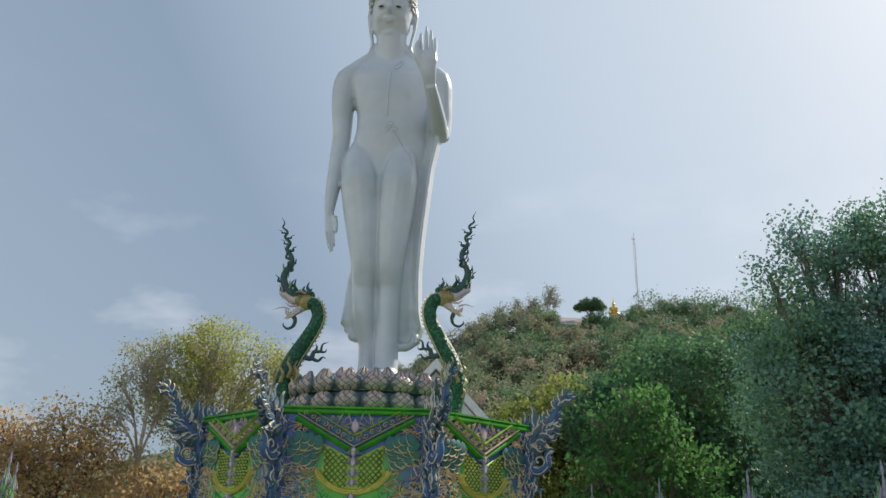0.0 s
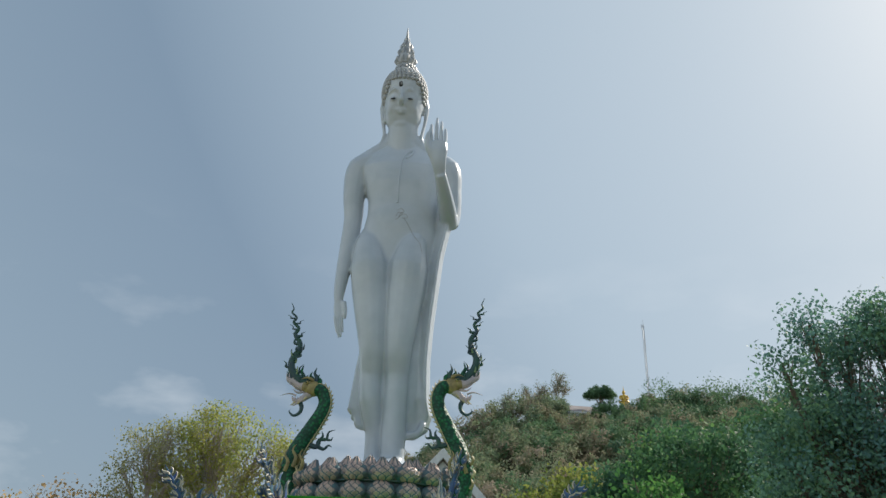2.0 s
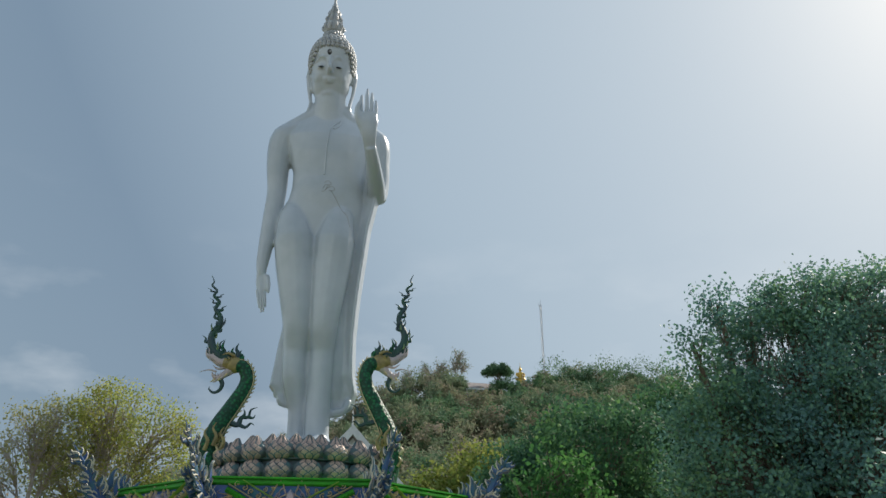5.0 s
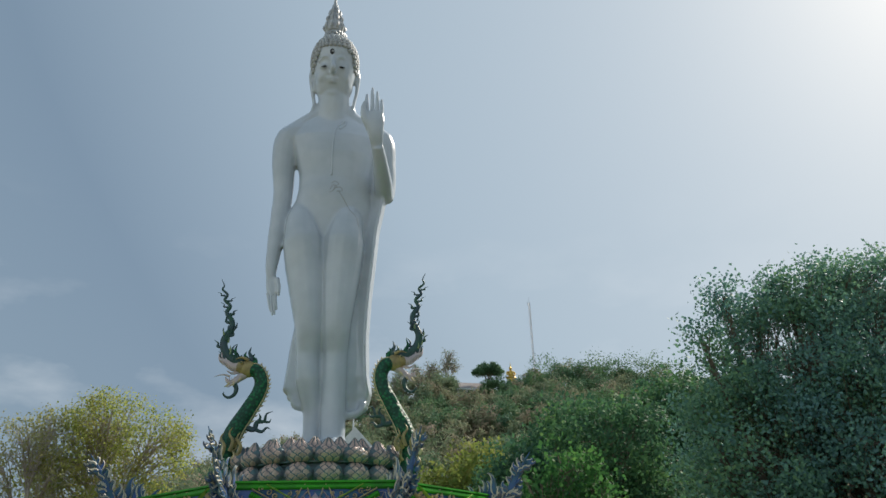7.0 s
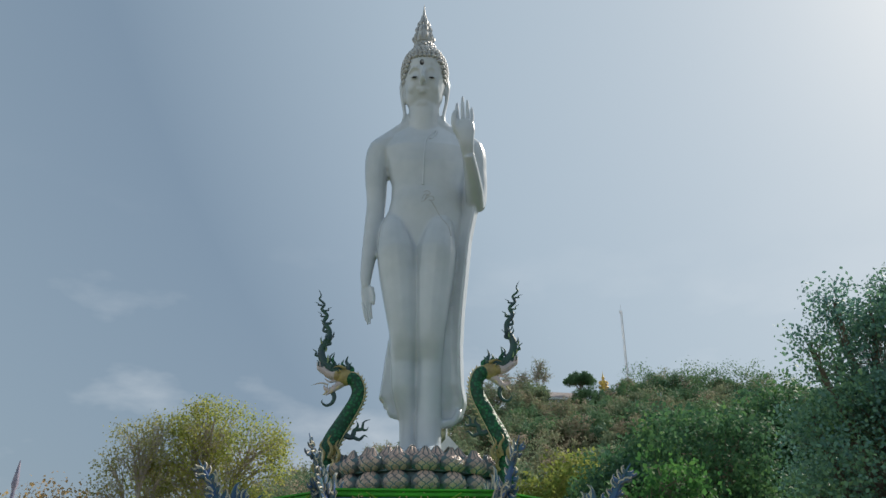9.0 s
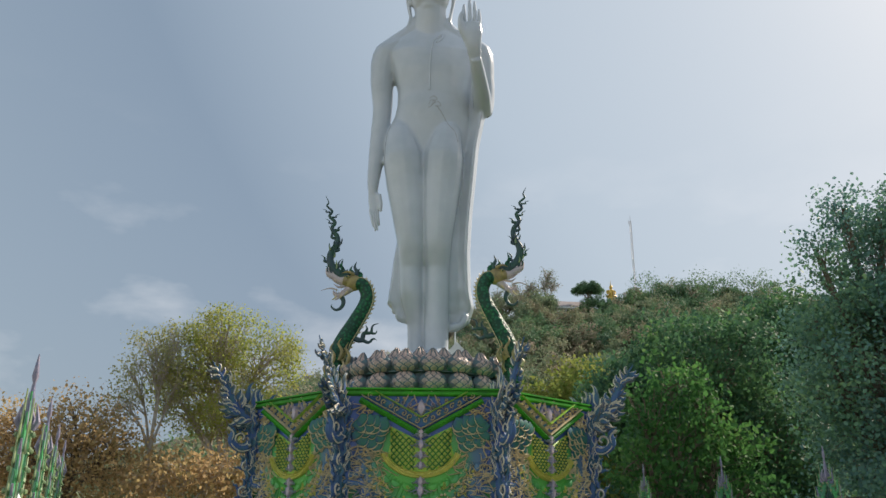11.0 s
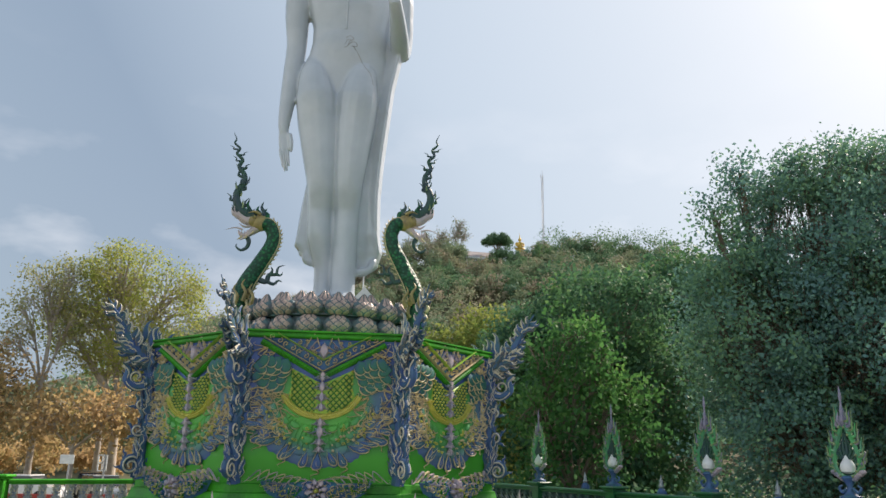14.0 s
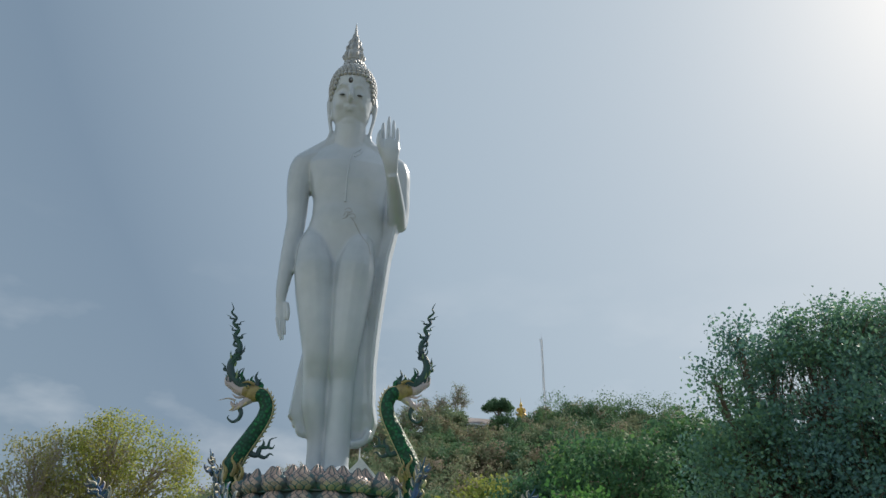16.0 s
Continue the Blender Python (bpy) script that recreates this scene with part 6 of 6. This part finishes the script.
rd = np.random.default_rng(78)
build_woods("dry_thicket", "dry brown thicket beyond the car park", [(rd.uniform(-50, -6), rd.uniform(45, 54), rd.uniform(2.5, 4.6)) for _ in range(44)], 0.34, 30, L_BROWN, 34)
rw = np.random.default_rng(77)
spots_a, spots_b, near_b = [], [], []
for _ in range(900):
    y = rw.uniform(70, 238)
    x = rw.uniform(-60, 150) * (0.35 + 0.65 * y / 230)
    if ground_z(x, y) < 0.5 or (y > 205 and 39 < x < 64):
        continue
    (spots_a if rw.random() < 0.66 else spots_b).append((x, y, rw.uniform(4.0, 10.5) * (0.8 if y > 200 else 1.0)))
for _ in range(420):
    y = rw.uniform(186, 232)
    x = rw.uniform(-45, 125)
    quiet = 36 < x < 66
    hh = rw.uniform(4.5, 11.5) if rw.random() < 0.45 else rw.uniform(4, 7)
    if quiet:
        if y > 222:
            continue
        # the slope below the hall, the flat-topped tree and the gilded statue
        level = lerp([61.0, 63.5, 66.5, 68.3, 69.8, 70.6, 70.6], (x - 36) / 30) * y / 229
        hh = min(9.0, max(2.0, (level - ground_z(x, y)) * rw.uniform(0.8, 1.0)))
    (spots_a if (x < 39 and rw.random() < 0.8) or rw.random() < 0.35 else spots_b).append((x, y, hh))
for _ in range(150):
    near_b.append((rw.uniform(-75, 75), rw.uniform(58, 78), rw.uniform(4.5, 8)))
for x, top in ((41, 60), (43.5, 61), (46, 62.5), (48, 65.5), (50, 68.4), (52, 69.2), (54, 69.6), (56, 68.6), (58, 68.2), (60.5, 68.6), (63, 70.8), (65.5, 71.5)):
    spots_b.append((x, 222, max(2.5, top - ground_z(x, 222))))
for x, top in ((70, 77.5), (72.5, 74), (80, 74.5), (85, 78.0), (88, 76), (91, 75), (96, 80), (99, 77), (105, 78), (112, 76), (76, 72)):
    spots_b.append((x, 222, max(3.0, top - ground_z(x, 222))))
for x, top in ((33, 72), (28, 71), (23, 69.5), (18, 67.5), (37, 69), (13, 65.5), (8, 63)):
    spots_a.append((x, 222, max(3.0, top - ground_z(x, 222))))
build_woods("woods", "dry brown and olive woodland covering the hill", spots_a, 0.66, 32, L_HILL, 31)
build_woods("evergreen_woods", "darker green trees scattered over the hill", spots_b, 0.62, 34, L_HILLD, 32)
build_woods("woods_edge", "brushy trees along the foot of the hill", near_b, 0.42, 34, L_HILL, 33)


def build_scrub():
    """Undergrowth beyond the balustrade, and brush at the foot of the hill."""
    rng = np.random.default_rng(51)
    cs = []
    for _ in range(420):
        y = rng.uniform(-9, 16)
        edge = 9.6 - 0.43 * (y + 7.45) if y < 4 else 4.6
        x = edge + 1.3 + abs(rng.normal()) * 3.5
        h = rng.uniform(0.5, 1.7)
        cs.append(np.array([x, y, -1.3]) + rng.normal(size=(46, 3)) * np.array([0.5, 0.5, 0.1]) + np.stack([np.zeros(46), np.zeros(46), rng.uniform(0.1, h, 46)], 1))
    for _ in range(330):
        x, y, h = rng.uniform(6.5, 24), rng.uniform(3, 22), rng.uniform(0.8, 2.6)
        cs.append(np.array([x, y, -1.3]) + rng.normal(size=(46, 3)) * np.array([0.6, 0.6, 0.1]) + np.stack([np.zeros(46), np.zeros(46), rng.uniform(0.1, h, 46)], 1))
    c = np.concatenate(cs)
    ob = leaf_object("undergrowth", c, 0.22 * rng.uniform(0.6, 1.3, len(c)), L_GROVE, None, 52, 0.2)
    tagged(ob, "tangled dark green undergrowth beyond the balustrade", "undergrowth", kind="stuff")
    cs = []
    for _ in range(260):
        x, y = rng.uniform(-3, 16), rng.uniform(24, 50)
        h = rng.uniform(1.5, 5.0)
        cs.append(np.array([x, y, -1.3]) + rng.normal(size=(120, 3)) * np.array([1.0, 0.8, 0.2]) + np.stack([np.zeros(120), np.zeros(120), rng.uniform(0.1, h, 120)], 1))
    c = np.concatenate(cs)
    ob = leaf_object("brush", c, 0.28 * rng.uniform(0.6, 1.3, len(c)), L_OLIVE, None, 53, 0.2)
    tagged(ob, "yellowish brush between the terrace and the hill", "brush", kind="stuff")


build_scrub()


# ---- on the hilltop ----
def build_mast():
    t = thing("lattice_mast", "slender grey lattice radio mast on the hilltop", "mast", pose(67.4, 230, 64))
    legs = [(0.35 * math.cos(a), 0.35 * math.sin(a)) for a in (0.5, 2.6, 4.7)]
    top = 36.0
    for x, y in legs:
        part("leg", Mesh().tube([(x, y, 0), (x, y, top - 2)], 0.07, 6), M_STEEL, t)
    br = Mesh()
    for i in range(48):
        z0, z1 = i * (top - 2) / 48, (i + 1) * (top - 2) / 48
        for j in range(3):
            a, b = legs[j], legs[(j + 1) % 3]
            br.tube([(*a, z0), (*b, z1)], 0.035, 4)
    part("bracing", br, M_STEEL, t)
    part("antenna", Mesh().tube([(0, 0, top - 2.4), (0, 0, top)], 0.05, 6), M_STEEL, t)
    part("antenna", Mesh().tube([(-0.6, 0, top - 3), (-0.6, 0, top - 1.6)], 0.06, 6).tube([(-0.6, 0, top - 2.6), (0, 0, top - 2.6)], 0.04, 4), M_STEEL, t)


M_STEEL = mat("grey_steel", (0.42, 0.44, 0.46), (0.34, 0.35, 0.37), rough=0.5, metal=0.6)
M_GILT = mat("gilded_paint", (0.72, 0.47, 0.10), (0.55, 0.36, 0.08), rough=0.35, metal=0.45)
M_ROOFT = mat("grey_roof_tiles", (0.34, 0.30, 0.30), (0.26, 0.23, 0.23), rough=0.7, scale=2, bump=0.4)
M_TENT = mat("white_sheet_roof", (0.70, 0.74, 0.76), (0.60, 0.64, 0.66), rough=0.55, scale=1.5)
M_GLASS = mat("dark_car_glass", (0.03, 0.035, 0.04), (0.05, 0.055, 0.06), rough=0.08)
M_TYRE = mat("black_rubber", (0.025, 0.025, 0.026), rough=0.8)
build_mast()


def build_gilded_statue():
    g = Mesh()
    g.lathe([(1.3, -6), (1.3, -0.4), (1.35, -0.1), (1.3, 0.3)], 16, 0)
    g.ball((0, 0, 0.6), (1.85, 1.2, 0.5), 0, 16, 8)
    g.lathe([(0.8, 0.6), (0.75, 1.5), (1.0, 2.4), (0.85, 2.8), (0.32, 3.0), (0.28, 3.3)], 14, 0)
    g.ball((0, 0, 3.75), (0.55, 0.55, 0.65), 0, 12, 8)
    g.lathe([(0.3, 4.3), (0.2, 4.6), (0.1, 5.1), (0.01, 6.3)], 10, 0)
    for sx in (-1, 1):
        g.tube(smooth_path([(sx * 1.0, 0, 2.7), (sx * 1.35, -0.1, 1.9), (sx * 0.8, -0.9, 1.2)], 4), [0.32] * 9, 8, 0)
    ob = part("gilded_statue", g, [M_GILT, M_WHITE])
    ob.location = (59.1, 230, 70.3)
    tagged(ob, "small gilded seated statue among the hilltop trees", "statue")


build_gilded_statue()


def build_hill_hall():
    t = thing("hill_hall", "low hall with a grey roof on the hilltop", "building", pose(45.0, 226, 58.9, 0, 0, 6))
    part("wall", Mesh().box((0, 0, 2.4), (11, 5, 8)), M_WHITE, t)
    r = Mesh()
    r.loft([[Vector((x, y, z)) for y, z in ((-3.4, 6.4), (0, 9.0), (3.4, 6.4), (3.4, 6.1), (0, 8.7), (-3.4, 6.1))] for x in (-6, 6)])
    part("roof", r, M_ROOFT, t)
    part("eaves", Mesh().box((0, -3.35, 6.1), (12.2, 0.2, 0.5)), M_WHITE, t)


build_hill_hall()
build_tree("flat-topped dark green tree on the hilltop", (50.0, 224, 61.0), 0.45, [
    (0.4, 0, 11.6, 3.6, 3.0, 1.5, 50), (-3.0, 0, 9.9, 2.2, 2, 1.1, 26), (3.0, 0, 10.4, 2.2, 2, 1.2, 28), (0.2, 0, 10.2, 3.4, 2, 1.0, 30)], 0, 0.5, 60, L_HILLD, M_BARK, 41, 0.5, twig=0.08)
for i, (x, z, h) in enumerate(((21, 58, 17.5), (32, 61, 18.5), (38, 63, 20), (27, 60, 17), (76, 66, 11.5), (14, 55, 12), (-4, 46, 11), (88, 66, 11), (97, 66, 10))):
    build_tree("leafless tree in haze-paled colours on the hilltop" if i < 4 else "thinly leaved tree on the hilltop", (x, 229, z - 2.5), 0.3, [
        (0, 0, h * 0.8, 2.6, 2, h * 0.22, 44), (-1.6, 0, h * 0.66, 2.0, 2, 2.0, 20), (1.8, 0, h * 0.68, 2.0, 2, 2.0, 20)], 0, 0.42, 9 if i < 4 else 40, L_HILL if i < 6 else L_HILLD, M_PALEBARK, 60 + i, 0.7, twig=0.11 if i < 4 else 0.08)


# ---- pavilion behind the statue ----
def build_pavilion():
    t = thing("pavilion", "pavilion with a steep white gabled roof and a spire", "pavilion", pose(1.35, 24, -1.85))
    roof = Mesh()
    roof.loft([[Vector((x, y, z)) for x, z in ((-3.7, 7.3), (0, 11.35), (3.7, 7.3), (3.5, 7.1), (0, 11.0), (-3.5, 7.1))] for y in (-3.0, 4.0)])
    part("roof", roof, M_ROOFT, t, "grey sheet roof", smooth=False)
    part("gable", Mesh().loft([[Vector((x, y, z)) for x, z in ((-3.4, 7.2), (3.4, 7.2), (0, 10.95))] for y in (-2.85, -2.7)]), M_TENT, t, smooth=False)
    for sx in (-1, 1):
        b = Mesh()
        b.loft([[Vector((sx * x, y, z)) for x, z in ((0, 11.55), (4.0, 7.15), (3.75, 6.85), (0, 11.05))] for y in (-3.25, -3.0)])
        part("bargeboard", b, M_WHITE, t, smooth=False)
        for sy in (-2.6, 3.6):
            part("post", Mesh().box((sx * 3.2, sy, 3.6), (0.35, 0.35, 7.2), chamfer=0.03), M_WHITE, t)
    part("beam", Mesh().box((0, -2.7, 7.0), (7.0, 0.3, 0.4)), M_WHITE, t)
    part("spire", Mesh().lathe([(0.16, 11.2), (0.22, 11.5), (0.10, 11.8), (0.05, 12.2), (0.015, 13.0)], 8), M_WHITE, t)


build_pavilion()


# ---- car park ----
def build_car(x, y, turn, paint, label, pickup=False):
    t = thing("car", label, "car", pose(x, y, -1.3, 0, 0, turn), "parked cars")
    L, W = (5.1, 1.8) if pickup else (4.3, 1.72)
    body = Mesh()
    side = [(-L / 2, 0.32), (-L / 2 + 0.05, 0.75), (-L / 2 + 0.25, 0.95), (L / 2 - 1.1, 0.98), (L / 2 - 0.15, 0.82), (L / 2, 0.6), (L / 2 - 0.03, 0.3)]
    body.loft([[Vector((px * (0.985 if abs(yy) > 0.8 * W / 2 else 1), yy, pz)) for px, pz in side] for yy in (-W / 2, -W / 2 + 0.12, W / 2 - 0.12, W / 2)])
    part("body", body, paint, t)
    cab = Mesh()
    c0, c1 = ((-0.7, 1.15) if pickup else (-1.6, 1.1))
    cab.loft([[Vector((px, yy * W / 2, pz)) for px, yy, pz in ((a, -k, z), (b, -k, z), (b, k, z), (a, k, z))] for a, b, k, z in ((c0 - 0.15, c1 + 0.3, 0.94, 0.95), (c0 + 0.1, c1 - 0.35, 0.82, 1.42))])
    part("window", cab, M_GLASS, t, "dark tinted windows")
    part("roof", Mesh().box(((c0 + c1 - 0.25) / 2, 0, 1.45), (c1 - c0 - 0.35, W * 0.84, 0.08), chamfer=0.03), paint, t)
    for sx in (-1, 1):
        for sy in (-1, 1):
            w = part("wheel", Mesh().lathe([(0.2, -0.1), (0.32, -0.1), (0.34, -0.05), (0.34, 0.05), (0.32, 0.1), (0.2, 0.1)], 16), M_TYRE, t)
            w.matrix_basis = pose(sx * L * 0.3, sy * (W / 2 - 0.08), 0.34, 90)
            part("rim", Mesh().lathe([(0.02, -0.08), (0.2, -0.09), (0.2, 0.09), (0.02, 0.08)], 12), M_STEEL, w)
    for sy in (-1, 1):
        part("headlight", Mesh().ball((L / 2 - 0.14, sy * W * 0.36, 0.68), (0.08, 0.2, 0.09)), M_WHITE, t)


P_WHITE = mat("white_car_paint", (0.74, 0.75, 0.76), (0.7, 0.71, 0.72), rough=0.2, coat=0.6)
P_SILVER = mat("silver_car_paint", (0.42, 0.44, 0.46), (0.38, 0.4, 0.42), rough=0.25, metal=0.5, coat=0.6)
P_DARK = mat("dark_car_paint", (0.05, 0.05, 0.055), (0.04, 0.04, 0.045), rough=0.2, coat=0.6)
build_car(-17.0, 30.5, -10, P_WHITE, "white pickup parked under the trees", True)
build_car(-13.0, 31.5, -60, P_SILVER, "silver hatchback parked under the trees")
build_car(-15.2, 37.0, -75, P_DARK, "dark car parked under the trees")
build_car(-10.2, 33.0, -80, P_WHITE, "white hatchback parked under the trees")
build_car(-21.5, 33.0, -80, P_DARK, "dark car parked under the trees")


def build_board(x, y, z, w, h, label, panes=False):
    t = thing("notice_board", label, "sign", pose(x, y, -1.3))
    part("post", Mesh().tube([(0.12, 0, 0), (0.12, 0, z + 1.3 + h)], 0.05, 8), M_STEEL, t)
    if panes:
        for dx in (-w / 2, 0, w / 2):
            part("frame_bar", Mesh().box((dx, 0, z + 1.3 + h / 2), (0.06, 0.05, h)), M_WHITE, t)
        for dz in (0, h / 2, h):
            part("frame_bar", Mesh().box((0, 0, z + 1.3 + dz), (w, 0.05, 0.06)), M_WHITE, t)
    else:
        part("panel", Mesh().box((0, -0.05, z + 1.3 + h / 2), (w, 0.04, h), chamfer=0.01), M_WHITE, t)


build_board(-14.6, 30, 0.8, 0.75, 0.5, "blank white notice board on a post")
build_board(-12.7, 30, 0.45, 0.45, 0.85, "white grid frame standing by the cars", True)


def build_stand(x, y):
    t = thing("red_stand", "red painted metal stand behind the balustrade", "stand", pose(x, y, -1.3), "red stands")
    for sx in (-1, 1):
        part("leg", Mesh().box((sx * 0.28, 0, 0.8), (0.08, 0.08, 1.6)), M_RED, t)
    part("bar", Mesh().box((0, 0, 1.55), (0.8, 0.1, 0.1)), M_RED, t)
    part("bar", Mesh().box((0, 0, 1.1), (0.6, 0.08, 0.08)), M_RED, t)


for x, y in ((-9.2, 6.0), (-8.3, 6.2), (-7.7, 6.0), (-6.2, 6.3)):
    build_stand(x, y)


def build_spire_post(x, y):
    t = thing("spire_post", "small blue and white spire on a green post below the terrace", "post", pose(x, y, -1.3), "spire posts")
    part("post", Mesh().box((0, 0, 0.9), (0.16, 0.16, 1.8), chamfer=0.02), M_DKGREEN, t)
    part("cup", Mesh().lathe([(0.05, 1.8), (0.12, 1.86), (0.14, 1.96), (0.09, 2.06), (0.04, 2.1)], 10), M_PIER, t)
    part("spire", Mesh().lathe([(0.05, 2.08), (0.075, 2.14), (0.04, 2.22), (0.05, 2.26), (0.02, 2.34), (0.004, 2.42)], 10), M_SILVER, t)


for x, y in ((7.9, 6.4), (8.55, 2.2), (9.25, -2.0)):
    build_spire_post(x, y)
